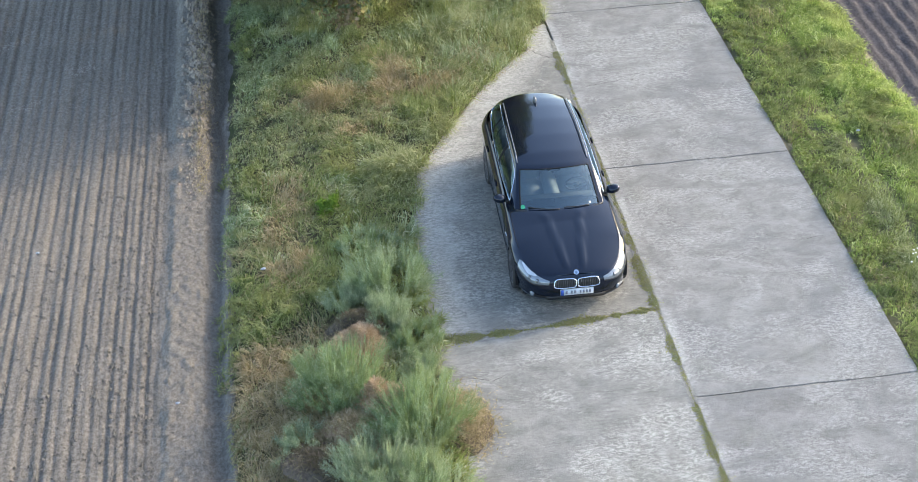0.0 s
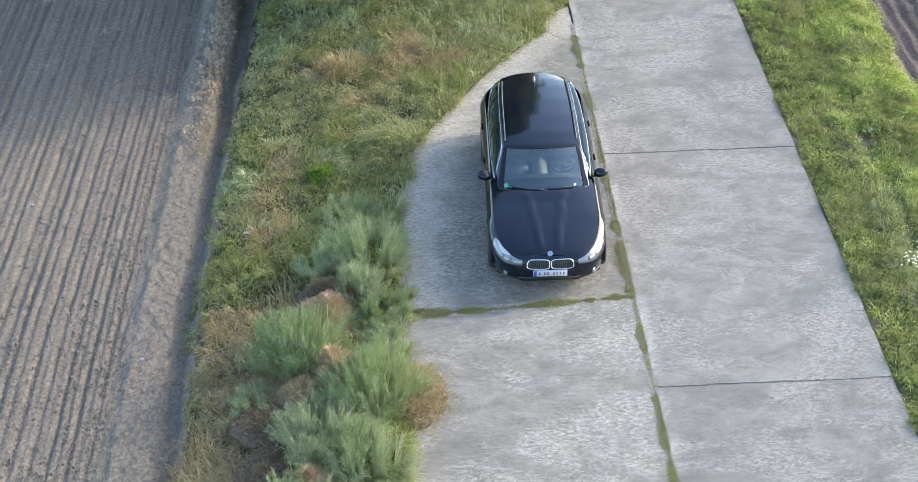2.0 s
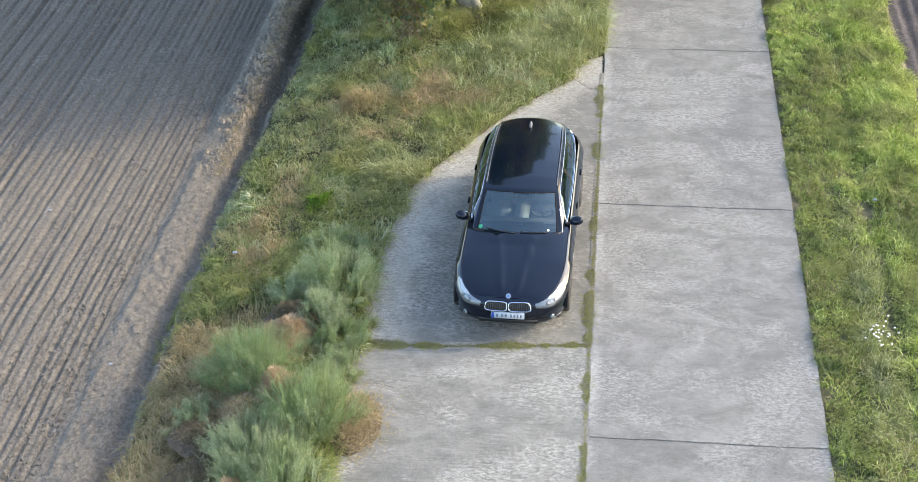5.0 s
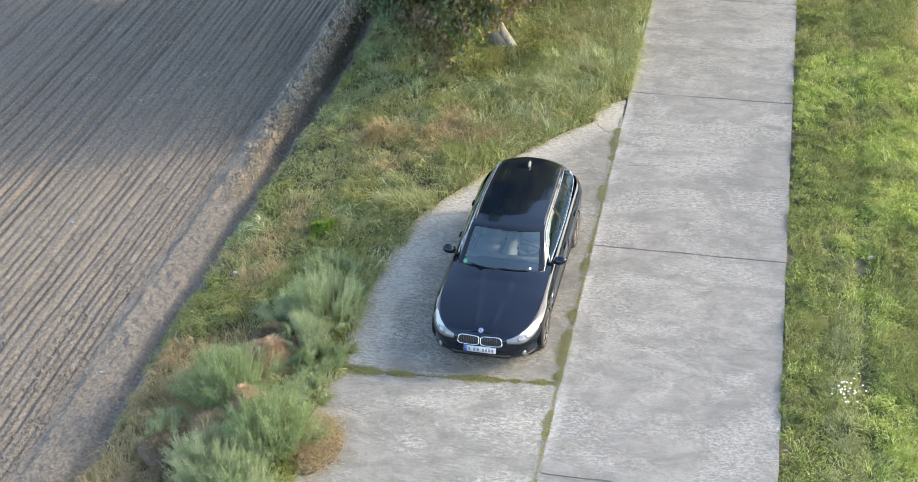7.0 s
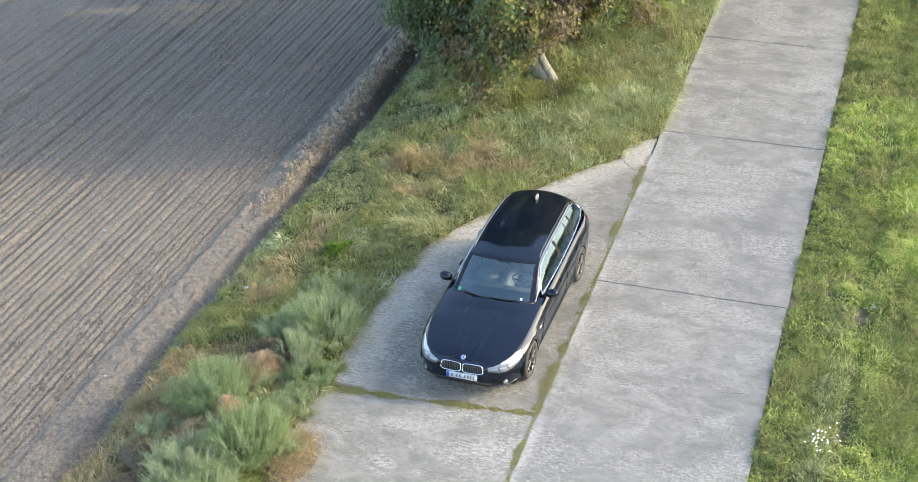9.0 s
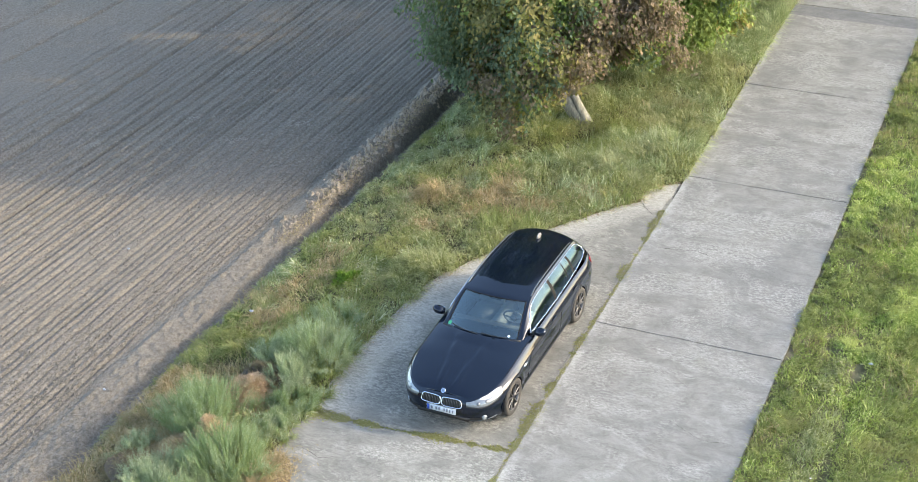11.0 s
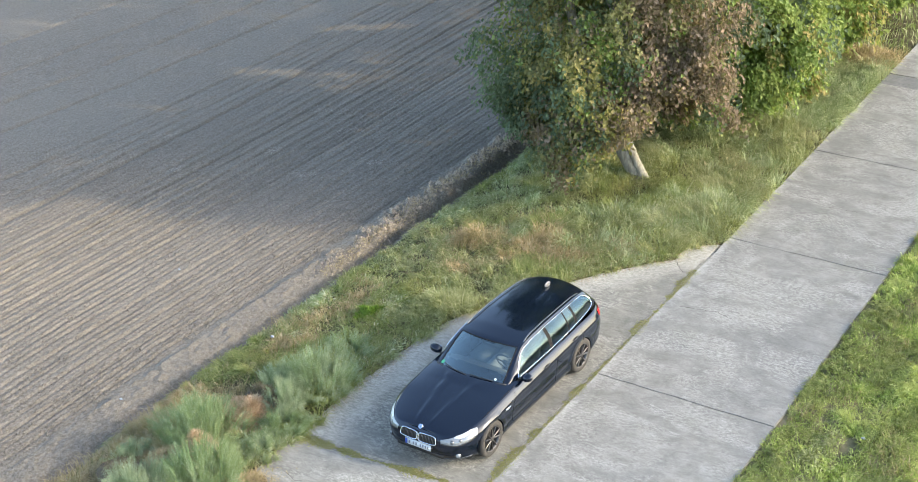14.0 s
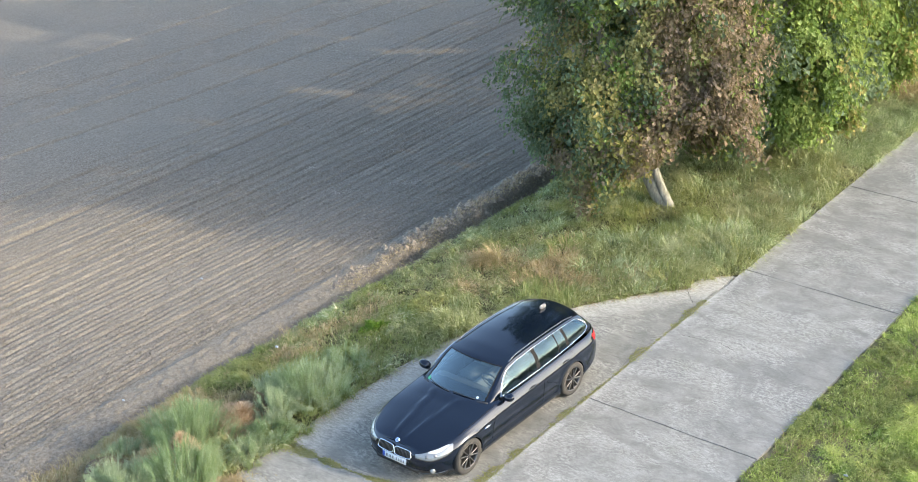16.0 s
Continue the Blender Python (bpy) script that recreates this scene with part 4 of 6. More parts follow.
def tree(x, y, height, size, centre, reach, foot, count, pick, shades, seed, label, lean=(0, 0), limbs=16, hanging=(), airy=0.85):
    """A broad tree: leaning trunk, limbs and a deep leafy shell that hangs in uneven lobes. pick gives each leaf its shade from its place."""
    r = np.random.default_rng(seed)
    rd = random.Random(seed)
    z0 = float(ground_z(np.array([x]), np.array([y]))[0])
    thing = tagged(new("tree"), label, "tree", "row of trees along the road")
    thing.location = (x, y, z0)
    bm = bmesh.new()
    p, rad = Vector((0.08, 0, -0.15)), 0.185
    for i in range(9):
        q = p + Vector((lean[0] * 0.86**i, lean[1] * 0.86**i, height / 16)) + Vector((rd.uniform(-0.05, 0.05), rd.uniform(-0.05, 0.05), 0))
        limb(bm, p, q, rad * (1.12 if i == 0 else 1), rad * 0.92, 12)
        p, rad = q, rad * 0.92
    p, rad = Vector((0.19, -0.04, -0.15)), 0.12
    for i in range(6):
        q = p + Vector((lean[0] * 0.80 * 0.88**i, lean[1], height / 17))
        limb(bm, p, q, rad * (1.25 if i == 0 else 1), rad * 0.9, 10)
        p, rad = q, rad * 0.9
    part("trunk", bm, BARK, thing, smooth=True)
    for i in range(limbs):
        bm = bmesh.new()
        a, z = 2 * math.pi * i / limbs * 2.4, rd.uniform(0.3, 0.75) * height
        c = Vector((centre[0] + math.cos(a) * reach[0] * 0.6, centre[1] + math.sin(a) * reach[1] * 0.6, z))
        start = Vector((centre[0] * 0.4, centre[1] * 0.4, z * 0.55))
        knee = start.lerp(c, 0.5) + Vector((0, 0, 0.35))
        limb(bm, start, knee, 0.06, 0.04, 6)
        limb(bm, knee, c, 0.04, 0.014, 6)
        part("limb", bm, BARK, thing, smooth=True)
    n, each = count // 11, 11
    a = np.pi / 2 + 2 * np.pi * r.random(n)
    hh = r.random(n) ** 1.5
    prof = np.minimum(1.0, 0.80 + 1.6 * hh) * np.sqrt(np.clip(1 - np.clip((hh - 0.4) / 0.62, 0, 1) ** 2, 0.02, 1))
    arc = a * 0.5 * (reach[0] + reach[1])
    z = foot + (height - foot) * hh
    lobes = 0.56 * (value_noise(arc, z * 0.75, 1.15, seed) - 0.5) + 0.48 * (value_noise(arc, z, 0.5, seed + 1) - 0.5) + 0.10 * (value_noise(arc, z, 0.22, seed + 2) - 0.5)
    deep = r.random(n) ** 2.2
    spray = 0.22 * r.random(n) ** 7 + 0.12 * np.clip(value_noise(arc, z, 0.16, seed + 8) - 0.72, 0, 1) * 3
    q = prof * (1.0 + lobes + spray) * (1 - 0.42 * deep)
    px, py = centre[0] + np.cos(a) * q * reach[0], centre[1] + np.sin(a) * q * reach[1]
    under = r.random(n) < 0.14
    w = np.sqrt(r.random(n))
    px = np.where(under, centre[0] + np.cos(a) * w * reach[0] * 0.85, px)
    py = np.where(under, centre[1] + np.sin(a) * w * reach[1] * 0.85, py)
    low = foot + 0.9 * (value_noise(px, py, 0.9, seed + 3) - 0.5) + 0.4 * (value_noise(px, py, 0.35, seed + 4) - 0.5)
    for hx, hy, hz, spread in hanging:
        low = low - (foot - hz) * np.exp(-(((px - hx) ** 2 + (py - hy) ** 2) / spread**2))
    z = np.where(under, low + 0.5 * r.random(n), z)
    z = np.where(z < low, low + (low - z) * 0.6 + 0.3 * r.random(n), z)
    gaps = value_noise(arc, z, 0.65, seed + 6) + 0.5 * value_noise(arc, z, 0.27, seed + 7)
    # chinks right through the crown, along the sun's way
    across = (py + y) * math.cos(SUN_AZ) - (px + x) * math.sin(SUN_AZ)
    rise = (z + z0) * math.cos(SUN_EL) - ((px + x) * math.cos(SUN_AZ) + (py + y) * math.sin(SUN_AZ)) * math.sin(SUN_EL)
    z = z + np.clip(hh - 0.4, 0, 1) * (2.6 * (value_noise(across, 0 * rise, 0.9, 73) - 0.5) + 1.2 * (value_noise(across, 0 * rise, 0.35, 74) - 0.5))
    chink = value_noise(across, rise, 0.24, 71) + 0.5 * value_noise(across, rise, 1.1, 72) > 1.19
    ok = ~chink & ((gaps > np.where(z < 5.6, 0.66, 0.46)) | ((deep > 0.5) & (gaps > 0.40) & (r.random(n) < 0.6))) & ((z < 5.6) | (r.random(n) > airy * 0.75)) & ((np.sin(a) < 0.25) | (r.random(n) > airy))
    # each place carries a hanging spray of leaves
    spray_at = np.repeat(np.stack([px, py, z], 1)[ok], each, 0)
    out = np.repeat(np.stack([np.cos(a), np.sin(a), 0.25 + 0 * a], 1)[ok], each, 0)
    hang = r.random(len(spray_at))
    place = spray_at + r.normal(0, 0.085, spray_at.shape) + out * (0.10 * np.sin(np.pi * hang))[:, None]
    place[:, 2] += 0.12 - 0.34 * hang
    big = size * np.where((place[:, 2] > 5.6) | (out[:, 1] > 0.25), 1.55, 1.0)
    shade = np.repeat(pick(spray_at[::each, 0] + x, spray_at[::each, 1] + y, spray_at[::each, 2] + z0, r), each)
    stray = r.random(len(shade)) < 0.12
    shade = np.where(stray, pick(place[:, 0] + x, place[:, 1] + y, place[:, 2] + z0, r), shade)
    for i, (material, text) in enumerate(shades):
        if (got := shade == i).sum() < 10:
            continue
        v, f = leaves(place[got], out[got] * 0.9, big[got], seed + 5 + i)
        part_from("crown", sheet("crown", v, f, [material]), thing, text)
    return thing


def autumn(x, y, z, r):
    """Shades of the turning tree: browned towards the road, yellowing in front, painted dark as shade over the ditch.
    """
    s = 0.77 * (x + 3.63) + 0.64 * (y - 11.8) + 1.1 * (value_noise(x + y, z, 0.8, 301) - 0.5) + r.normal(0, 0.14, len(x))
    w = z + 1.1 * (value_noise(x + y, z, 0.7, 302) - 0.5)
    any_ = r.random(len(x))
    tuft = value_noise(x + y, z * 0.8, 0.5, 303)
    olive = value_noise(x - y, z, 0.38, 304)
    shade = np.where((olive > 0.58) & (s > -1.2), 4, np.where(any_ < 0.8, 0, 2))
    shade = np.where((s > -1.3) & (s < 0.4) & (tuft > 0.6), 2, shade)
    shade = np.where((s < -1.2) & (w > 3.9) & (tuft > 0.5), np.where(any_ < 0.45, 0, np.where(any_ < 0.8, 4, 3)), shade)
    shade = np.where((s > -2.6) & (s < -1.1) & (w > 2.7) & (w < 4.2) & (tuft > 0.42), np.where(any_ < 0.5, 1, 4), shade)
    # low ditch side: the dark leaf colour stands in for shade
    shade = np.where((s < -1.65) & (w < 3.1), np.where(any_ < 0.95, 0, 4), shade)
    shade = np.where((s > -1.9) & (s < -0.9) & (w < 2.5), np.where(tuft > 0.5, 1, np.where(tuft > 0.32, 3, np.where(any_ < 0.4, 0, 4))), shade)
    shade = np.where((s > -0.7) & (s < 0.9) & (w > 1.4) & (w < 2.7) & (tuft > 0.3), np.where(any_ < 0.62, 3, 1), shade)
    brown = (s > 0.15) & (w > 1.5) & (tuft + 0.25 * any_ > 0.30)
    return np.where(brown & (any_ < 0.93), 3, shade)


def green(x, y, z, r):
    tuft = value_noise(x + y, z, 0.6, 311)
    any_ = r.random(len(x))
    # leaves low on the field side take the dark colour as painted shade
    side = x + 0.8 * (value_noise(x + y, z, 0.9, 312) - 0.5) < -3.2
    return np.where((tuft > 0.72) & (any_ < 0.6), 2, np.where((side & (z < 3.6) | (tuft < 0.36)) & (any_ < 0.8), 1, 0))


tree(-2.88, 11.8, 9.9, 0.105, (-1.0, 0.0), (2.65, 2.0), 1.5, 165000, autumn, [(LEAF_DARK_SHADE, "dark blue-green leaves with painted shade"), (LEAF_YELLOW, "yellowing leaves"), (LEAF_GREEN, "green leaves"), (LEAF_BROWN, "browned dry leaves"), (LEAF_OLIVE, "dull olive leaves")], 200, "broad tree with darkened shade-side, yellowing and browned leaves, leaning trunk", (-0.42, 0.03), 16, [(-1.2, -1.4, 0.45, 0.65), (-2.1, -0.6, 1.3, 0.9), (1.5, -0.8, 2.5, 1.2), (0.25, -1.35, 2.05, 0.6), (1.2, 0.6, 2.0, 1.0)], 0.55)
tree(-2.9, 15.85, 11.2, 0.12, (0.1, -0.1), (2.7, 2.2), 1.1, 140000, green, [(LEAF_GREEN, "bright green leaves"), (LEAF_DARK_SHADE, "dark green leaves, partly painted shade"), (LEAF_YELLOW, "yellowing leaves")], 201, "broad tree with bright green leaves above the verge", (-0.03, 0.0), 16, (), 0.55)
tree(-3.2, 20.2, 11.0, 0.13, (0, 0), (2.8, 2.6), 0.9, 75000, green, [(LEAF_GREEN, "bright green leaves"), (LEAF_DARK_SHADE, "dark green leaves, partly painted shade"), (LEAF_YELLOW, "yellowing leaves")], 210, "green broadleaf tree in the row by the road", (0, 0), 12, (), 0.5)
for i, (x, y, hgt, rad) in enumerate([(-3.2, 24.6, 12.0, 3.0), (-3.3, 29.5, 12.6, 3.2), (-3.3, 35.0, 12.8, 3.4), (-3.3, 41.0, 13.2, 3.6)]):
    tree(x, y, hgt, 0.2, (0, 0), (rad, rad), 0.9, 26000, green, [(LEAF_GREEN, "bright green leaves"), (LEAF_DARK_SHADE, "dark green leaves, partly painted shade"), (LEAF_YELLOW, "yellowing leaves")], 211 + i, "green broadleaf tree in the row by the road", (0, 0), 10, (), 0.15)


# ---- litter ----
def scrap(x, y, z, size, material, seed, name, label):
    """A crumpled scrap lying in the grass."""
    bm = bmesh.new()
    bmesh.ops.create_icosphere(bm, subdivisions=2, radius=1)
    for v in bm.verts:
        k = 1 + 0.5 * noise.noise(v.co * 1.7 + Vector((seed, 2, 0)))
        v.co = Vector((v.co.x * size * k, v.co.y * size * 0.6 * k, v.co.z * size * 0.45 * k))
    me = bpy.data.meshes.new(name)
    bm.to_mesh(me)
    bm.free()
    me.materials.append(material)
    ob = new(name, me)
    ob.location = (x, y, z)
    tagged(ob, label, "litter")


PAPER = plain("pale plastic", (0.42, 0.46, 0.5), 0.5)
scrap(-6.12, 2.2, -0.12, 0.045, PAPER, 1, "plastic_scrap", "pale blue-white plastic scrap lying in the grass")
scrap(4.9, 4.35, 0.05, 0.04, PAPER, 2, "white_stone", "small white stone on bare earth in the verge")
scrap(-5.72, -2.45, -0.02, 0.05, PAPER, 3, "plastic_scrap", "crumpled pale plastic scrap on dark litter")
for i, (x, y) in enumerate([(-10.03, 3.83), (-7.53, -0.58)]):
    scrap(x, y, float(ground_z(np.array([x]), np.array([y]))[0]) + 0.012, 0.035, PAPER, 10 + i, "white_stone", "small white stone lying on the tilled field")


# ---- the car ----
def paint_material():
    n = Nodes("dark blue-black paint")
    flake = n.noise(900, 1)
    dust = n.noise(7, 6, 0.7)
    n.set(Base_Color=n.mix(n.grey(flake, 0, 0.5, 0.4, 0.7), (0.005, 0.010, 0.021), (0.009, 0.018, 0.038)), Metallic=0.45, Roughness=n.grey(dust, 0.08, 0.16), Coat_Weight=0.5, Coat_IOR=1.42, Coat_Tint=(0.82, 0.91, 1.0, 1.0), Coat_Roughness=n.grey(dust, 0.006, 0.025, 0.35, 0.75))
    return n.mat


def glass_material(name, tint, gloss=1.0, sheen=(0.85, 0.95, 1.0)):
    n = Nodes(name)
    clear = n.add("BsdfTransparent", Color=(*tint, 1))
    shine = n.add("BsdfGlossy", Roughness=0.02, Color=(*sheen, 1))
    fr = n.add("Fresnel", IOR=1.5)
    both = n.add("MixShader", Fac=n.math("MULTIPLY", fr.outputs[0], gloss))
    n.tree.links.new(clear.outputs[0], both.inputs[1])
    n.tree.links.new(shine.outputs[0], both.inputs[2])
    n.tree.links.new(both.outputs[0], n.tree.nodes["Material Output"].inputs[0])
    return n.mat


PAINT = paint_material()
GLASS = glass_material("tinted car glass", (0.4, 0.47, 0.48), 1.35, (0.5, 0.78, 1.0))
SCREEN = glass_material("tinted windscreen glass", (0.72, 0.86, 0.87), 4.6, (0.75, 0.95, 1.0))
RUBBER = plain("black rubber", (0.016, 0.016, 0.017), 0.75, Specular_IOR_Level=0.12)
TYRE = plain("tyre rubber", (0.035, 0.034, 0.033), 0.85)
TRIM = plain("black plastic trim", (0.014, 0.014, 0.015), 0.45)
CHROME = plain("satin chrome", (0.62, 0.69, 0.78), 0.24, 1.0)
ALLOY = plain("grey alloy", (0.105, 0.105, 0.11), 0.38, 0.9)
LEATHER = plain("light grey leather", (0.22, 0.23, 0.225), 0.55, size=25)
DASH = plain("dark dashboard", (0.1, 0.11, 0.115), 0.6)
RED = plain("red lamp glass", (0.42, 0.012, 0.015), 0.12)
REFLECTOR = plain("silver lamp reflector", (0.21, 0.235, 0.26), 0.22, 0.35, Coat_Weight=0.8)
LAMP_GLINT = plain("white painted lamp glint", (0.50, 0.53, 0.56), 0.2, 0.2)
PLATE = plain("white plate", (0.62, 0.66, 0.72), 0.4)
PLATE_BLUE = plain("blue plate band", (0.03, 0.09, 0.42), 0.4)
INK = plain("dark lettering", (0.20, 0.22, 0.27), 0.5)
RAIL = plain("satin aluminium", (0.13, 0.145, 0.165), 0.35, 0.9)
FIN = plain("pale grey plastic", (0.17, 0.172, 0.175), 0.4)
STICKER_GREEN = plain("green sticker", (0.05, 0.4, 0.2), 0.5)
STICKER_WHITE = plain("white sticker", (0.7, 0.72, 0.72), 0.5)
BADGE_BLUE = plain("blue enamel", (0.16, 0.24, 0.38), 0.25)

car = tagged(new("parked_car"), "black estate car parked on the concrete lay-by", "car")
car.location, car.rotation_euler = (-1.258, 0.06, -0.008), (0, 0, -0.022)
car.scale = (1.0, 1.022, 0.975)

FRONT_Z, FRONT_Y = [0.18, 0.28, 0.40, 0.52, 0.62, 0.70, 0.78], [0.13, 0.045, 0.015, 0.0, 0.025, 0.075, 0.13]
REAR_Z, REAR_Y = [0.22, 0.35, 0.50, 0.62, 0.75, 0.90, 1.00], [4.80, 4.875, 4.905, 4.90, 4.865, 4.845, 4.83]
SH_Y, SH_Z = [0.0, 0.15, 0.4, 0.8, 1.6, 2.5, 3.5, 4.4, 4.9], [0.70, 0.705, 0.755, 0.83, 0.895, 0.915, 0.94, 0.965, 0.955]
HOOD_Y, HOOD_Z = [0.0, 0.08, 0.25, 0.6, 1.0, 1.4, 1.6, 1.8, 4.9], [0.70, 0.735, 0.785, 0.85, 0.905, 0.95, 0.970, 0.975, 0.96]
KW_V, KW = [0.0, 0.10, 0.22, 0.40, 0.55, 0.72, 0.80, 0.90, 0.97, 1.0], [0.955, 0.985, 0.985, 0.992, 1.0, 0.999, 1.0, 0.968, 0.932, 0.905]


def smooth_interp(x, xs, ys):
    """A gently rounded run through the given places."""
    x = np.asarray(x, float)
    d = 0.06
    return sum(np.interp(x + k * d, xs, ys) for k in (-1, -0.5, 0, 0.5, 1)) / 5


K = np.linspace(0, 1, 27)
NOSE = 0.9
FRONT_D, REAR_D = NOSE * K**3.2, 0.62 * K**3.2
MID_N = 112
COLS = len(FRONT_D) + MID_N + len(REAR_D)


def column(c, z):
    """For column numbers c (whole or broken) and heights z: y and half-width at the widest."""
    c = np.asarray(c, float)
    yf, yr = np.interp(z, FRONT_Z, FRONT_Y), np.interp(z, REAR_Z, REAR_Y)
    nf, nr = len(FRONT_D) - 1, COLS - len(REAR_D)
    df = np.interp(c, np.arange(len(FRONT_D)), FRONT_D)
    dr = np.interp(COLS - 1 - c, np.arange(len(REAR_D)), REAR_D)
    mid = (yf + NOSE) + (yr - 0.62 - yf - NOSE) * np.clip((c - nf) / (nr - nf), 0, 1)
    y = np.where(c <= nf, yf + df, np.where(c >= nr, yr - dr, mid))
    w = 0.918 * (1 - (1 - np.clip((y - yf) / NOSE, 0, 1)) ** 2) ** 0.235 * (1 - (1 - np.clip((yr - y) / 0.62, 0, 1)) ** 2) ** 0.2
    return y, w


def flank(c, v, out=0.0):
    """A place on the car's flank: column c, height v from the sill (0) to the shoulder (1)."""
    c, v = np.broadcast_arrays(np.asarray(c, float), np.asarray(v, float))
    y0, _ = column(c, 0.6)
    zs = smooth_interp(y0, SH_Y, SH_Z)
    zb = 0.19 + 0.02 * np.clip((y0 - 3.9) / 0.8, 0, 1) * 3
    z = zb + (zs - zb) * v
    y, w = column(c, z)
    k = np.interp(v, KW_V, KW)
    ridge = 0.010 * np.exp(-(((v - 0.80) / 0.05) ** 2)) * ((y > 1.0) & (y < 4.5)) - 0.012 * np.exp(-(((v - 0.22) / 0.07) ** 2)) * ((y > 1.2) & (y < 3.5))
    arch = 0.012 * (np.exp(-(((np.hypot(y - 0.845, z - 0.33) - 0.40) / 0.05) ** 2)) + np.exp(-(((np.hypot(y - 3.813, z - 0.33) - 0.40) / 0.05) ** 2)))
    x = w * k + ridge + arch * np.clip(w - 0.75, 0, 0.1) * 10
    p = np.stack([x, y, z], -1)
    if out:
        a, b = flank(c + 0.2, v), flank(c, np.minimum(v + 0.01, 1.0))
        a2, b2 = flank(c - 0.2, v), flank(c, np.maximum(v - 0.01, 0.0))
        nrm = np.cross(a - a2, b - b2)
        nrm /= np.linalg.norm(nrm, axis=-1, keepdims=True) + 1e-12
        nrm *= np.sign((nrm[..., 0] + 0.3 * np.where(y < 1, -nrm[..., 1], np.where(y > 4, nrm[..., 1], 0))))[..., None]
        p = p + nrm * out
    return p


def deck(c, t):
    """A place on bonnet and tail: column c, from the shoulder (0) to the middle (1)."""
    c, t = np.broadcast_arrays(np.asarray(c, float), np.asarray(t, float))
    e = flank(c, 1.0)
    zt = smooth_interp(e[..., 1], HOOD_Y, HOOD_Z)
    x = e[..., 0] * (1 - t)
    zt = np.maximum(zt, e[..., 2] - 0.03)
    z = e[..., 2] + (zt - e[..., 2]) * (1 - (1 - t) ** 2.4)
    xr = np.interp(e[..., 1], [0.15, 1.5], [0.12, 0.29])
    z = z + 0.024 * np.exp(-(((x - xr) / 0.03) ** 2)) * np.clip((e[..., 1] - 0.12) / 0.2, 0, 1) * np.clip((1.6 - e[..., 1]) / 0.2, 0, 1)
    return np.stack([x, e[..., 1] - 0.16 * (1 - (1 - t) ** 2) * np.clip((e[..., 1] - 1.2) / 0.4, 0, 1) * np.clip((2.2 - e[..., 1]) / 0.4, 0, 1), z], -1)


def column_at(y):
    """The column whose middle height lies at y."""
    cs = np.arange(COLS)
    return float(np.interp(y, column(cs, 0.6)[0], cs))


def column_out(x):
    """The column at the nose whose half-width is x."""
    cs = np.linspace(0, len(FRONT_D) - 1, 400)
    return float(np.interp(x, column(cs, 0.6)[1], cs))


def grid_faces(rows, cols):
    k = (np.arange(rows - 1)[:, None] * cols + np.arange(cols - 1)).ravel()
    return np.stack([k, k + 1, k + 1 + cols, k + cols], 1)


def both_sides(verts, faces):
    """Mirrored over the middle plane."""
    m = verts * np.array([-1, 1, 1])
    return np.concatenate([verts, m]), np.concatenate([faces, faces[:, ::-1] + len(verts)])


def shell(name, verts, faces, material, parent, label="", smooth=True):
    used, back_to = np.unique(faces, return_inverse=True)
    me = sheet(name, verts[used], back_to.reshape(faces.shape), [material], None, smooth)
    bm = bmesh.new()
    bm.from_mesh(me)
    bmesh.ops.remove_doubles(bm, verts=bm.verts, dist=0.0004)
    bmesh.ops.recalc_face_normals(bm, faces=bm.faces)
    bm.to_mesh(me)
    bm.free()
    return part_from(name, me, parent, label)


def tube(points, radius, material, name, parent, label="", closed=False, flat=1.0, sides=8):
    """A rod that follows the points."""
    pts = [Vector(p) for p in points]
    bm = bmesh.new()
    rings = []
    n = len(pts)
    for i, p in enumerate(pts):
        a, b = (pts[i - 1], pts[(i + 1) % n]) if closed else (pts[max(0, i - 1)], pts[min(n - 1, i + 1)])
        q = (b - a).to_track_quat("Z", "Y").to_matrix()
        rings.append([bm.verts.new(p + q @ Vector((math.cos(t) * radius, math.sin(t) * radius * flat, 0))) for t in (2 * math.pi * k / sides for k in range(sides))])
    for i in range(n if closed else n - 1):
        for k in range(sides):
            bm.faces.new((rings[i][k], rings[i][(k + 1) % sides], rings[(i + 1) % n][(k + 1) % sides], rings[(i + 1) % n][k]))
    if not closed:
        bm.faces.new(rings[0][::-1])
        bm.faces.new(rings[-1])
    bmesh.ops.recalc_face_normals(bm, faces=bm.faces)
    return part(name, bm, material, parent, label, True)


def block(size, at, material, name, parent, label="", bevel=0.01, turn=(0, 0, 0), taper=1.0):
    """A box with rounded edges, narrowed at the top by taper."""
    bm = bmesh.new()
    bmesh.ops.create_cube(bm, size=1)
    for v in bm.verts:
        k = taper if v.co.z > 0 else 1
        v.co = Vector((v.co.x * size[0] * k, v.co.y * size[1] * k, v.co.z * size[2]))
    bmesh.ops.bevel(bm, geom=bm.edges[:], offset=bevel, segments=3, affect="EDGES")
    bmesh.ops.transform(bm, matrix=pose(*at, *turn), verts=bm.verts)
    return part(name, bm, material, parent, label, True)


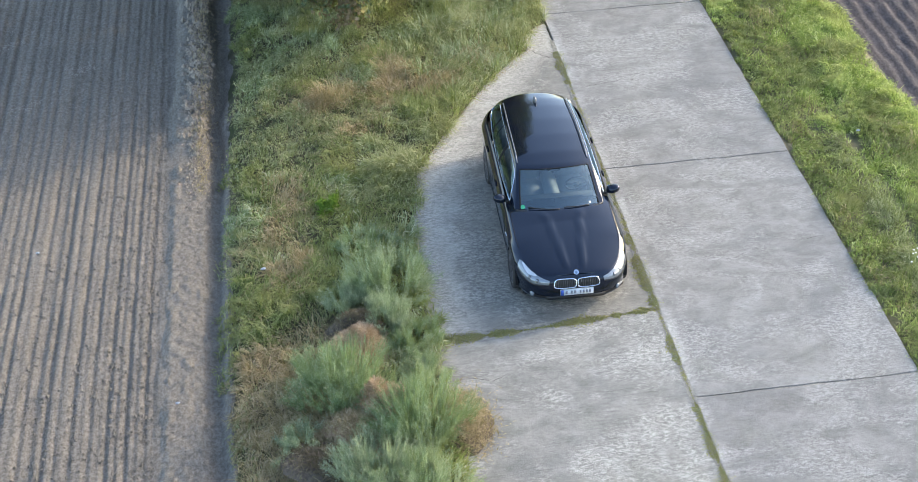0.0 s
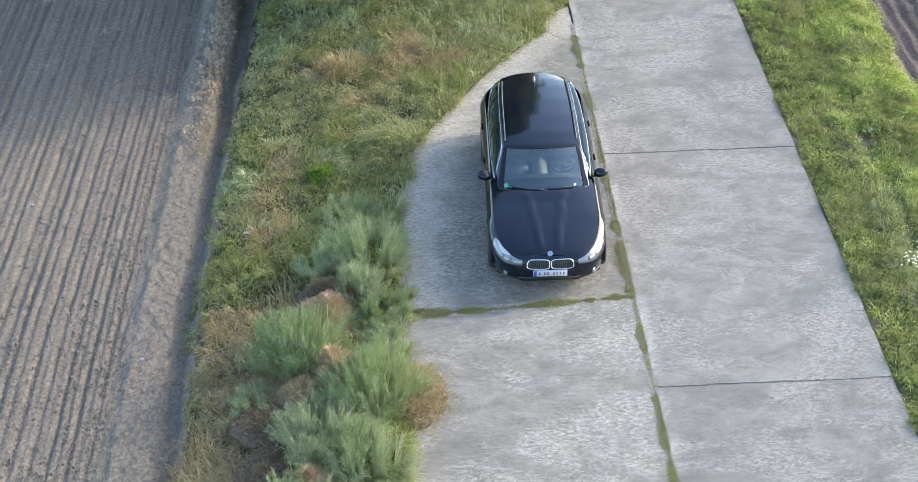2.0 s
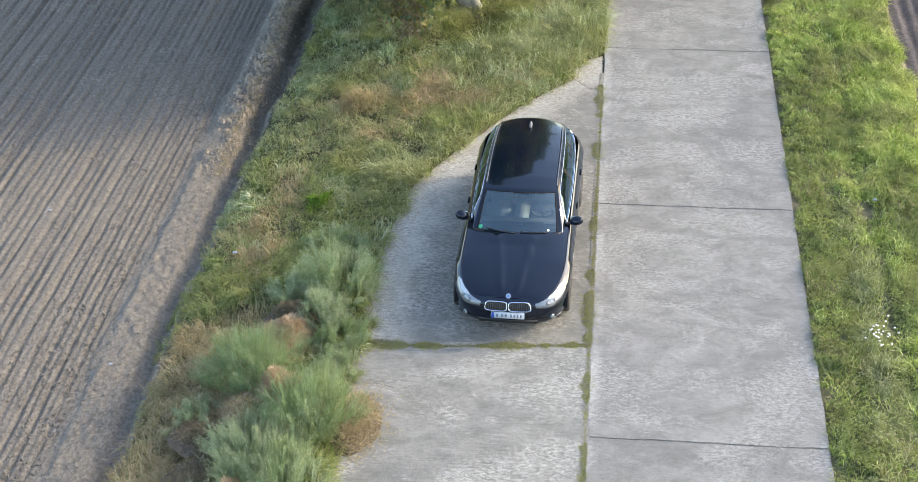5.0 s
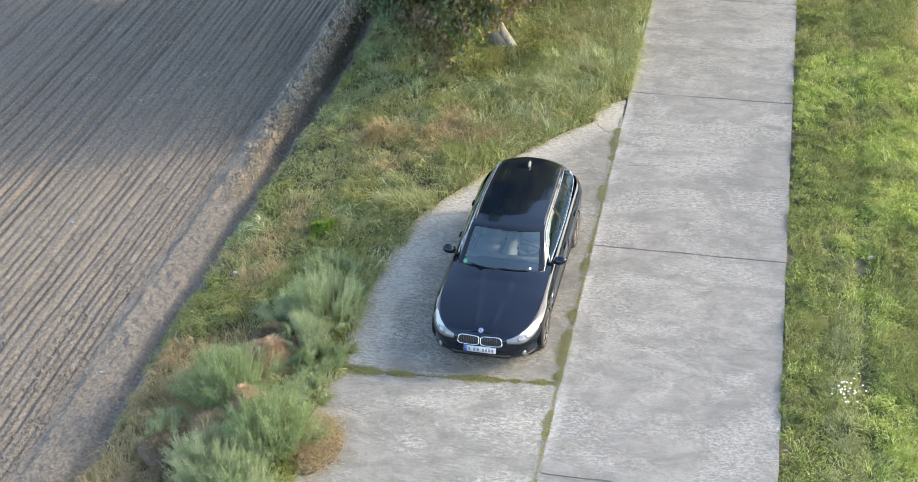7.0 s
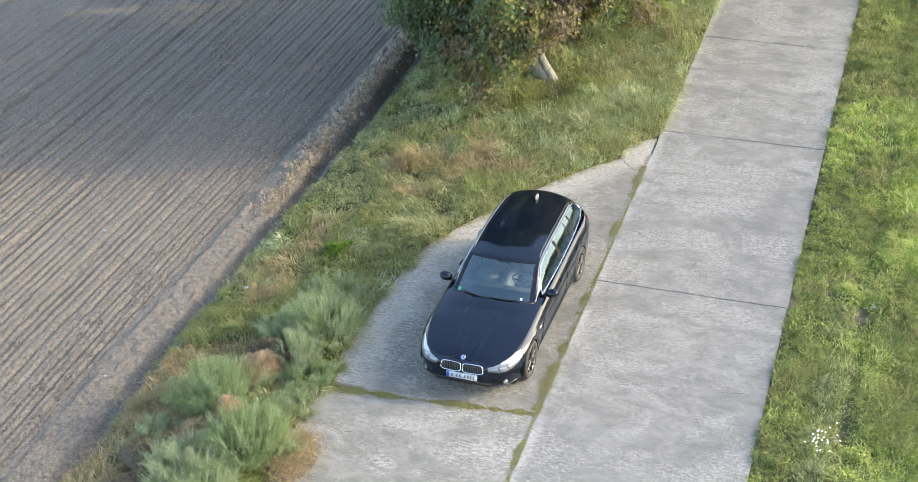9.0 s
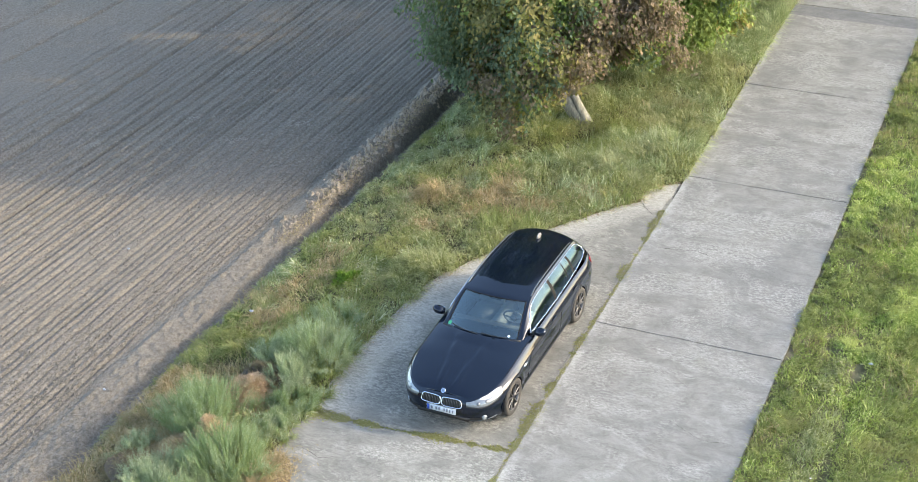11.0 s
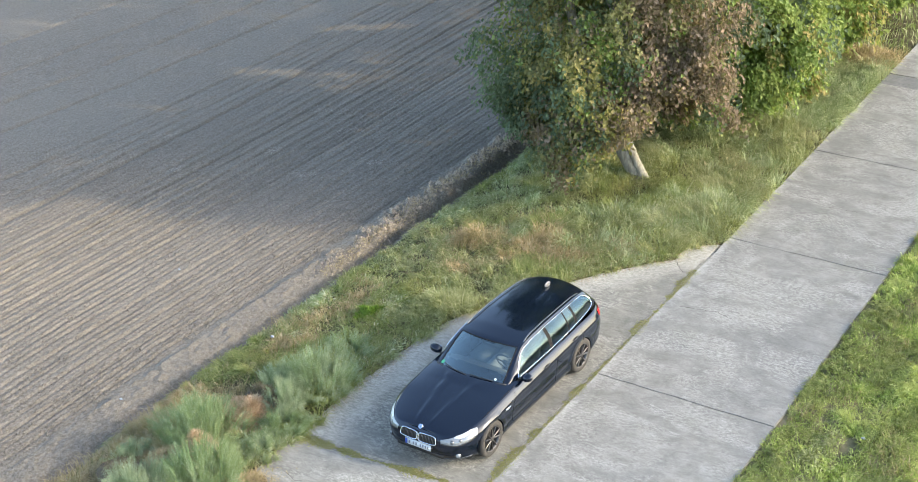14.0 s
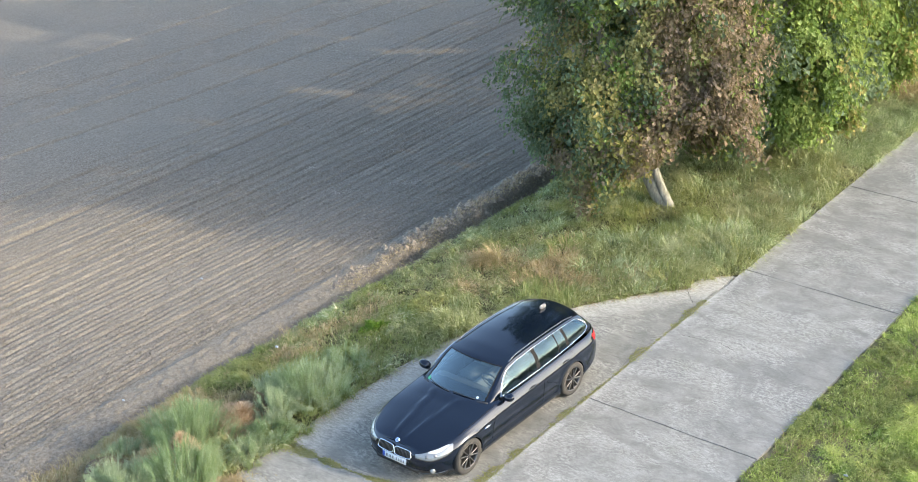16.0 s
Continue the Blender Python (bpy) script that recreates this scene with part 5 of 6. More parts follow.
# body: flank and deck in one net
V_ROWS = np.concatenate([np.linspace(0, 0.9, 27), np.linspace(0.92, 1.0, 5)])
T_ROWS = np.linspace(0, 1, 15)[1:]
cc = np.arange(COLS)
net = np.concatenate([flank(cc[None, :], V_ROWS[:, None]), deck(cc[None, :], T_ROWS[:, None])])
rows_n = len(net)
net_faces = grid_faces(rows_n, COLS)
flat_net = net.reshape(-1, 3).copy()
row_of = np.repeat(np.arange(rows_n), COLS)
ARCH = 0.352
for yw in (0.845, 3.813):
    d = np.hypot(flat_net[:, 1] - yw, flat_net[:, 2] - 0.33)
    side = (row_of < len(V_ROWS)) & (flat_net[:, 0] > 0.6)
    inner = side & (d < ARCH)
    keep = ~np.all(inner[net_faces], axis=1)
    net_faces = net_faces[keep]
    k = ARCH / np.maximum(d, 1e-3)
    flat_net[inner, 1] = yw + (flat_net[inner, 1] - yw) * k[inner]
    flat_net[inner, 2] = 0.33 + (flat_net[inner, 2] - 0.33) * k[inner]
fc = flat_net[net_faces].mean(1)
frow = row_of[net_faces].min(1)
on_flank = frow < len(V_ROWS) - 1
bonnet = ~on_flank & (fc[:, 1] < 1.66) & (fc[:, 1] > 0.06)
hidden = ~on_flank & (fc[:, 1] >= 1.80) & (fc[:, 1] < 4.70)
bumper_f = on_flank & (fc[:, 1] < 0.50)
bumper_r = on_flank & (fc[:, 1] > 4.30) & (fc[:, 2] < 0.66)
tailgate = (fc[:, 1] > 4.70) & ~bumper_r & (fc[:, 0] < 0.66)
door_f = on_flank & (fc[:, 1] > 1.50) & (fc[:, 1] < 2.93) & (fc[:, 2] > 0.29)
door_r = on_flank & (fc[:, 1] >= 2.93) & (fc[:, 1] < 3.86) & (fc[:, 2] > 0.29) & (np.hypot(fc[:, 1] - 3.813, fc[:, 2] - 0.33) > 0.42)
wing = ~(bonnet | hidden | bumper_f | bumper_r | tailgate | door_f | door_r)
for name, mask, label in (("bonnet", bonnet, ""), ("front_bumper", bumper_f, ""), ("rear_bumper", bumper_r, ""), ("tailgate", tailgate, ""), ("body", wing, "")):
    shell(name, *both_sides(flat_net, net_faces[mask]), PAINT, car, label)
doors = []
for mask in (door_f, door_r):
    for sgn in (1, -1):
        doors.append(shell("door", flat_net * np.array([sgn, 1, 1]), net_faces[mask], PAINT, car))

# greenhouse
GU = np.array([0.0, 0.07, 0.14, 0.20, 0.30, 0.45, 0.60, 0.74, 0.82, 0.90, 0.95, 1.0])
BELT = np.array([(0.725, 1.60, 0.905), (0.765, 1.75, 0.905), (0.795, 1.95, 0.91), (0.805, 2.15, 0.915), (0.82, 2.55, 0.92), (0.825, 3.05, 0.93), (0.82, 3.55, 0.945), (0.80, 4.02, 0.96), (0.78, 4.30, 0.975), (0.74, 4.58, 0.985), (0.70, 4.72, 0.985), (0.66, 4.79, 0.98)])
EDGE = np.array([(0.705, 1.66, 0.93), (0.675, 1.88, 1.09), (0.64, 2.11, 1.25), (0.605, 2.30, 1.345), (0.595, 2.58, 1.385), (0.595, 3.06, 1.405), (0.59, 3.55, 1.40), (0.575, 4.02, 1.375), (0.56, 4.30, 1.345), (0.535, 4.56, 1.28), (0.575, 4.70, 1.14), (0.645, 4.80, 0.985)])
CENTRE = np.array([(0, 1.47, 0.955), (0, 1.72, 1.11), (0, 1.96, 1.27), (0, 2.17, 1.40), (0, 2.55, 1.445), (0, 3.05, 1.462), (0, 3.55, 1.458), (0, 4.02, 1.435), (0, 4.30, 1.41), (0, 4.63, 1.36), (0, 4.77, 1.17), (0, 4.86, 0.985)])


BELT, EDGE, CENTRE = BELT + np.array([-0.012, -0.03, -0.005]), EDGE + np.array([0.008, -0.05, -0.03]), CENTRE + np.array([0, -0.05, -0.03])


def along(u, table):
    """A smooth run along one of the greenhouse's lines."""
    u = np.asarray(u, float)
    d = 0.016
    return sum(np.stack([np.interp(np.clip(u + k * d, 0, 1), GU, table[:, a]) for a in range(3)], -1) for k in (-1, -0.5, 0, 0.5, 1)) / 5


def glass_side(u, v):
    """The side of the greenhouse: v from the belt (0) to the roof's edge (1)."""
    u, v = np.broadcast_arrays(np.asarray(u, float), np.asarray(v, float))
    b, e = along(u, BELT), along(u, EDGE)
    p = b + (e - b) * v[..., None]
    p[..., 0] += 0.045 * np.sin(np.pi * v) * np.clip((e[..., 2] - b[..., 2]) / 0.4, 0, 1)
    return p


def glass_top(u, t):
    """Windscreen, roof and rear window: t from the roof's edge (0) to the middle (1)."""
    u, t = np.broadcast_arrays(np.asarray(u, float), np.asarray(t, float))
    e, c = along(u, EDGE), along(u, CENTRE)
    q = 1 - (1 - t) ** 2.1
    p = np.stack([e[..., 0] * (1 - t), e[..., 1] + (c[..., 1] - e[..., 1]) * q, e[..., 2] + (c[..., 2] - e[..., 2]) * q], -1)
    return p


def u_at(y):
    us = np.linspace(0, 1, 2001)
    return float(np.interp(y, glass_side(us, 0.45)[:, 1], us))


U_COLS = np.unique(np.concatenate([np.linspace(0, 1, 90), [0.012, 0.192]]).round(5))
W0, WB1, WB2, WD1, WD2, WC1, WC2, W1 = u_at(1.93), u_at(2.90), u_at(2.99), u_at(3.55), u_at(3.585), u_at(3.80), u_at(3.87), u_at(4.52)
U_SIDE = np.unique(np.concatenate([np.linspace(0, W0, 6), np.linspace(W0, WB1, 22), np.linspace(WB1, WB2, 3), np.linspace(WB2, WD1, 12), np.linspace(WD1, WD2, 2), np.linspace(WD2, WC1, 6), np.linspace(WC1, WC2, 3), np.linspace(WC2, W1, 18), np.linspace(W1, 1, 8)]).round(6))


def lower_edge(u):
    return 0.10 + 0.16 * np.clip((u - (W1 - 0.06)) / 0.06, 0, 1) ** 2.5


def upper_edge(u):
    drop = np.clip((u - (W1 - 0.075)) / 0.075, 0, 1) ** 2.5
    front = np.clip((W0 + 0.05 - u) / 0.05, 0, 1) ** 2
    return 0.90 - 0.34 * drop - 0.25 * front


def side_rows(u):
    lo, hi = lower_edge(u), upper_edge(u)
    inner = lo + (hi - lo) * np.linspace(0, 1, 9)[:, None]
    return np.concatenate([np.zeros((1, len(u))), lo[None] * 0.5, inner, (hi + (1 - hi) * 0.5)[None], np.ones((1, len(u)))])


sv = side_rows(U_SIDE)
side_net = glass_side(U_SIDE[None, :], sv)
sf = grid_faces(len(sv), len(U_SIDE))
r_of, c_of = sf[:, 0] // len(U_SIDE), sf[:, 0] % len(U_SIDE)
uc = (U_SIDE[c_of] + U_SIDE[np.minimum(c_of + 1, len(U_SIDE) - 1)]) / 2
pane_row = (r_of >= 2) & (r_of < 10)
panes = [(W0, WB1), (WB2, WD1), (WD2, WC1), (WC2, W1)]
is_pane = [pane_row & (uc > a) & (uc < b) for a, b in panes]
frame_mask = ~np.any(is_pane, axis=0)
flat_side = side_net.reshape(-1, 3)
pillar_zone = pane_row & (uc > W0) & (uc < W1) & frame_mask
shell("window_frame", *both_sides(flat_side, sf[frame_mask & ~pillar_zone]), PAINT, car)
for i, m in enumerate(is_pane):
    for sgn in (1, -1):
        shell("window", flat_side * np.array([sgn, 1, 1]), sf[m], GLASS, car, "tinted side window")
for sgn in (1, -1):
    for zone in (pillar_zone & (uc < WB2 + 0.01), pillar_zone & (uc > WB2 + 0.01) & (uc < WD2 + 0.001), pillar_zone & (uc > WD2 + 0.001)):
        shell("pillar", flat_side * np.array([sgn, 1, 1]), sf[zone], RUBBER, car, "black door pillar")
    us = np.linspace(W0, W1, 60)
    ring = [glass_side(u, lower_edge(u) - 0.015) for u in us] + [glass_side(u, upper_edge(u) + 0.02) for u in us[::-1]]
    ring = [(sgn * (p[0] + 0.006), p[1], p[2]) for p in ring]
    tube(ring, 0.009, CHROME, "window_trim", car, "bright chrome window surround", True, 0.8, 6)

T_TOP = np.concatenate([[0.0, 0.05], np.linspace(0.09, 1, 14)])
top_net = glass_top(U_COLS[None, :], T_TOP[:, None])
tf = grid_faces(len(T_TOP), len(U_COLS))
tr, tc = tf[:, 0] // len(U_COLS), tf[:, 0] % len(U_COLS)
tu = (U_COLS[tc] + U_COLS[np.minimum(tc + 1, len(U_COLS) - 1)]) / 2
screen = (tu > 0.012) & (tu < 0.192) & (tr >= 2)
rear_pane = (tu > 0.915) & (tu < 0.985) & (tr >= 2)
rest = ~(screen | rear_pane)
roof_mask = rest & (tu > 0.19) & (tu < 0.92)
flat_top = top_net.reshape(-1, 3)
shell("roof", *both_sides(flat_top, tf[roof_mask]), PAINT, car)
for zone in (rest & ~roof_mask & (tu < 0.5), rest & ~roof_mask & (tu > 0.5)):
    shell("screen_frame", *both_sides(flat_top, tf[zone]), PAINT, car)
shell("windscreen", *both_sides(flat_top, tf[screen]), SCREEN, car, "tinted windscreen with dark edge")
shell("rear_window", *both_sides(flat_top, tf[rear_pane]), GLASS, car)
edge_us = np.linspace(0.012, 0.192, 16)
ring = [glass_top(u, 0.09) for u in edge_us] + [glass_top(0.192, t) for t in np.linspace(0.15, 1, 8)]
ring = [tuple(p + np.array([0, -0.002, 0.004])) for p in ring]
ring = ring + [(-x, y, z) for x, y, z in ring[::-1][1:]]
tube(ring, 0.010, RUBBER, "windscreen_seal", car, "", False, 0.6, 6)
cowl = [tuple(glass_top(0.004, t) + np.array([0, -0.02, 0.004])) for t in np.linspace(0, 1, 12)]
cowl = cowl + [(-x, y, z) for x, y, z in cowl[::-1][1:]]
tube(cowl, 0.02, TRIM, "wiper_cowl", car, "black plastic scuttle under the windscreen", False, 0.6)
for a, b in (((0.48, 0.30), (0.05, 0.55)), ((-0.02, 0.30), (-0.52, 0.55))):
    pts = []
    for k in np.linspace(0, 1, 9):
        x = a[0] + (b[0] - a[0]) * k
        p = glass_top(0.012 + 0.008 * k, 1 - abs(x) / 0.69)
        pts.append((x, p[1] - 0.01, p[2] + 0.022))
    tube(pts, 0.009, TRIM, "wiper", car, "", False, 1.0, 6)

for sgn in (1, -1):
    pts = [glass_top(u, 0.04) + np.array([0, 0, 0.032 * min(1, 12 * min(u - 0.235, 0.835 - u) + 0.1)]) for u in np.linspace(0.24, 0.83, 40)]
    tube([(sgn * p[0], p[1], p[2]) for p in pts], 0.012, RAIL, "roof_rail", car, "satin aluminium roof rail", False, 0.8)

# seams between the panels
def seam(points, width, sgn, name="panel_gap"):
    tube([(sgn * p[0], p[1], p[2]) for p in points], width, RUBBER, name, car, "", False, 0.5, 4)


for sgn in (1, -1):
    for yy, v0 in ((1.50, 0.14), (2.94, 0.14), (3.87, 0.55)):
        c = column_at(yy)
        seam([flank(c + 1.2 * (v - 0.5) * (yy < 2), v) for v in np.linspace(v0, 0.99, 14)], 0.005, sgn)
    seam([flank(c, 0.14) for c in np.linspace(column_at(1.50), column_at(3.35), 24)], 0.005, sgn)
    seam([flank(column_at(0.50), v) for v in np.linspace(0.2, 0.6, 8)], 0.004, sgn)
    seam([deck(c, 0.015) for c in np.linspace(column_at(0.62), column_at(1.62), 24)], 0.005, sgn)
    for yy, zz in ((2.62, 0.80), (3.62, 0.825)):
        p = flank(column_at(yy), 0.80)
        bm = bmesh.new()
        bmesh.ops.create_uvsphere(bm, u_segments=14, v_segments=8, radius=1)
        bmesh.ops.transform(bm, matrix=Matrix.LocRotScale((sgn * (p[0] - 0.004), yy, zz), None, (0.014, 0.105, 0.018)), verts=bm.verts)
        part("door_handle", bm, PAINT, car, "", True)
        bm = bmesh.new()
        bmesh.ops.create_uvsphere(bm, u_segments=14, v_segments=8, radius=1)
        bmesh.ops.transform(bm, matrix=Matrix.LocRotScale((sgn * (p[0] - 0.008), yy, zz - 0.012), None, (0.010, 0.085, 0.034)), verts=bm.verts)
        part("handle_recess", bm, RUBBER, car, "", True)
    p = flank(column_at(1.34), 0.70)
    block((0.012, 0.15, 0.035), (sgn * (p[0] + 0.004), 1.34, p[2]), CHROME, "side_repeater", car, "chrome side repeater", 0.005, (0, 0, 0))
    sill = [flank(c, 0.03) + np.array([-0.035, 0, 0]) for c in np.linspace(column_at(1.22), column_at(3.44), 30)]
    tube([(sgn * q[0], q[1], q[2]) for q in sill], 0.035, RUBBER, "sill", car, "", False, 1.0)

# lamps
def lamp_patch(c0, c1, lo, hi, n=18, m=9, out=0.006):
    cs = np.linspace(c0, c1, n)
    s = np.linspace(0, 1, n)
    v = lo(s)[None, :] + (hi(s) - lo(s))[None, :] * np.linspace(0, 1, m)[:, None]
    return flank(np.broadcast_to(cs, v.shape), v, out), grid_faces(m, n)


for sgn in (1, -1):
    c0, c1 = column_out(0.43), column_at(0.47)
    bend = np.interp(column_at(0.16), (c0, c1), (0, 1))
    low = lambda s: 0.70 + 0.06 * np.clip(1 - s / bend, 0, 1) + 0.03 * np.clip((s - bend) / (1 - bend), 0, 1) ** 1.2 + 0.05 * np.clip((s - 0.9) / 0.1, 0, 1)
    high = lambda s: 0.88 + 0.10 * np.clip(s / bend, 0, 1) - 0.04 * np.clip((s - 0.85) / 0.15, 0, 1) ** 2
    v, f = lamp_patch(c0, c1, low, high)
    lamp = shell("headlight", v.reshape(-1, 3) * np.array([sgn, 1, 1]), f, REFLECTOR, car, "clear headlight with silver reflector")
    for frac, rad in ((0.36, 0.034), (0.60, 0.032)):
        c = c0 + (c1 - c0) * frac
        mid_v = 0.5 * (low(np.array(frac)) + high(np.array(frac)))
        p = flank(c, mid_v, 0.004)
        q = flank(c, mid_v, 0.05) - p
        way = Vector((sgn * q[0], q[1], q[2])).normalized()
        m = Matrix.Translation((sgn * p[0], p[1], p[2])) @ way.to_track_quat("Z", "Y").to_matrix().to_4x4()
        bm = bmesh.new()
        bmesh.ops.create_cone(bm, cap_ends=True, segments=24, radius1=rad, radius2=rad * 0.75, depth=0.010, matrix=m)
        part("lamp_ring", bm, ALLOY, lamp, "grey lamp ring", True)
        bm = bmesh.new()
        bmesh.ops.create_uvsphere(bm, u_segments=16, v_segments=8, radius=rad * 0.62, matrix=m @ Matrix.Diagonal((1, 1, 0.45, 1)))
        part("projector", bm, REFLECTOR, lamp, "", True)
    # white strip paints the reflection along the lamp's upper outer edge
    v, f = lamp_patch(c0 + 0.42 * (c1 - c0), c0 + 0.92 * (c1 - c0), lambda s: high(0.42 + 0.5 * s) - 0.03 - 0.06 * np.sin(np.pi * s), lambda s: high(0.42 + 0.5 * s) - 0.004, 18, 3, 0.009)
    shell("lamp_glint", v.reshape(-1, 3) * np.array([sgn, 1, 1]), f, LAMP_GLINT, lamp, "white strip for the reflection on the lamp's upper edge")
    v, f = lamp_patch(c0, c1, lambda s: low(s) - 0.025, lambda s: low(s) + 0.012, 18, 3, 0.009)
    shell("lower_trim", v.reshape(-1, 3) * np.array([sgn, 1, 1]), f, TRIM, lamp)
    c0, c1 = column_at(4.56), column_at(4.84)
    v, f = lamp_patch(c0, c1, lambda s: 0.80 - 0.10 * s, lambda s: 0.93 + 0.03 * s, 16, 7)
    shell("taillight", v.reshape(-1, 3) * np.array([sgn, 1, 1]), f, RED, car, "red wraparound tail light")
    # lower intake, fog lamp and chrome strip
    c0, c1 = column_at(0.035), column_at(0.20)
    v, f = lamp_patch(c0, c1, lambda s: 0.13 + 0.06 * s, lambda s: 0.30 - 0.02 * s, 12, 5, 0.004)
    shell("side_intake", v.reshape(-1, 3) * np.array([sgn, 1, 1]), f, TRIM, car, "black lower air intake")
    p = flank(column_at(0.16), 0.27, 0.008)
    bm = bmesh.new()
    bmesh.ops.create_uvsphere(bm, u_segments=18, v_segments=10, radius=0.048, matrix=Matrix.LocRotScale((sgn * p[0], p[1], p[2]), Euler((0, 0, sgn * 0.9)), (1, 0.5, 1)))
    fog = part("fog_lamp", bm, REFLECTOR, car, "round fog lamp", True)
    bm = bmesh.new()
    bmesh.ops.create_cone(bm, cap_ends=True, segments=24, radius1=0.06, radius2=0.06, depth=0.012, matrix=Matrix.LocRotScale((sgn * (p[0] - 0.008), p[1] + 0.008, p[2]), Euler((radians(90), 0, sgn * 0.9)), None))
    part("bezel", bm, TRIM, fog)
    pts = [flank(c, 0.155, 0.008) for c in np.linspace(column_at(0.04), column_at(0.36), 14)]
    tube([(sgn * q[0], q[1], q[2]) for q in pts], 0.006, RAIL, "bumper_strip", car, "chrome strip on the bumper", False, 1.0, 6)

# kidney grille, plate, badge
block((0.94, 0.05, 0.10), (0, 0.062, 0.295), TRIM, "lower_intake", car, "black central air intake", 0.02)
for sgn in (1, -1):
    cx, cz, hw, hh = sgn * 0.182, 0.605, 0.168, 0.072
    ring = []
    for t in np.linspace(0, 2 * np.pi, 40, endpoint=False):
        ct, st = math.cos(t), math.sin(t)
        x = abs(ct) ** 0.42 * math.copysign(hw, ct)
        z = abs(st) ** 0.5 * math.copysign(hh, st)
        x += -sgn * 0.018 * (z / hh) * (x * sgn > 0)
        yy = -0.020 + 0.34 * (z + 0.03) + 0.16 * (cx + x) ** 2
        ring.append((cx + x, yy, cz + z))
    grille = tube(ring, 0.010, CHROME, "grille", car, "chrome-framed kidney-shaped grille", True, 1.0, 8)
    bm = bmesh.new()
    bm.faces.new([bm.verts.new((x, y + 0.010, z)) for x, y, z in ring])
    part("backing", bm, TRIM, grille)
    for k in range(11):
        x = cx - hw + 0.028 * (k + 1)
        y0, y1 = -0.020 + 0.34 * (-hh + 0.042) + 0.16 * x * x, -0.020 + 0.34 * (hh + 0.018) + 0.16 * x * x
        tube([(x, y0, cz - hh + 0.012), (x, y1, cz + hh - 0.012)], 0.0045, ALLOY, "slat", grille, "", False, 1.0, 5)
plate = block((0.52, 0.012, 0.112), (0, -0.012, 0.435), PLATE, "number_plate", car, "white number plate with blue band", 0.004, (-6, 0, 0))
block((0.045, 0.004, 0.100), (-0.232, -0.0205, 0.435), PLATE_BLUE, "country_band", plate, "blue band", 0.001, (-6, 0, 0))
for x, wd in ((-0.165, 0.045), (-0.085, 0.045), (-0.03, 0.045), (0.055, 0.035), (0.105, 0.035), (0.155, 0.035), (0.205, 0.035)):
    block((wd * 0.75, 0.004, 0.055), (x, -0.0205, 0.435), INK, "plate_bar", plate, "dark bar", 0.001, (-6, 0, 0))
badge_at = Matrix.LocRotScale((0, 0.088, 0.742), Euler((radians(48), 0, 0)), None)
bm = bmesh.new()
bmesh.ops.create_cone(bm, cap_ends=True, segments=28, radius1=0.044, radius2=0.040, depth=0.012, matrix=badge_at)
badge = part("badge", bm, CHROME, car, "round badge", False)
bm = bmesh.new()
bmesh.ops.create_cone(bm, cap_ends=True, segments=24, radius1=0.024, radius2=0.023, depth=0.004, matrix=badge_at @ Matrix.Translation((0, 0, 0.007)))
part("enamel", bm, BADGE_BLUE, badge, "blue enamel disc")
bm = bmesh.new()
bmesh.ops.create_uvsphere(bm, u_segments=16, v_segments=10, radius=1, matrix=Matrix.LocRotScale((0, 4.14, 1.425), Euler((radians(-10), 0, 0)), (0.026, 0.10, 0.055)))
part("aerial_fin", bm, FIN, car, "pale grey shark-fin roof aerial", True)

# mirrors
for sgn in (1, -1):
    bm = bmesh.new()
    bmesh.ops.create_uvsphere(bm, u_segments=20, v_segments=14, radius=1)
    for v in bm.verts:
        v.co = Vector((v.co.x * 0.112, min(v.co.y, 0.45) * 0.085, abs(v.co.z) ** 0.8 * math.copysign(0.075, v.co.z)))
        v.co.z += 0.02 * v.co.x / 0.125 * sgn
    bmesh.ops.transform(bm, matrix=pose(sgn * 0.94, 1.90, 0.975, 0, 0, -8 * sgn), verts=bm.verts)
    mirror = part("wing_mirror", bm, PAINT, car, "black wing mirror", True)
    bm = bmesh.new()
    bmesh.ops.create_uvsphere(bm, u_segments=18, v_segments=10, radius=1, matrix=Matrix.LocRotScale((sgn * 0.94, 1.941, 0.977), Euler((0, 0, radians(-8 * sgn))), (0.10, 0.005, 0.058)))
    part("mirror_glass", bm, CHROME, mirror, "mirror glass", True)
    tube([(sgn * 0.78, 1.88, 0.905), (sgn * 0.84, 1.885, 0.92), (sgn * 0.90, 1.895, 0.945)], 0.028, TRIM, "mirror_arm", mirror, "", False, 0.6)


# wheels
def lathe(profile, segments=40):
    """A ring body turned about the x axis from (x, radius) pairs."""
    bm = bmesh.new()
    rings = [[bm.verts.new((x, r * math.cos(t), r * math.sin(t))) for x, r in profile] for t in (2 * math.pi * i / segments for i in range(segments))]
    n = len(profile)
    for i in range(segments):
        for j in range(n - 1):
            bm.faces.new((rings[i][j], rings[i][j + 1], rings[(i + 1) % segments][j + 1], rings[(i + 1) % segments][j]))
    bmesh.ops.recalc_face_normals(bm, faces=bm.faces)
    return bm


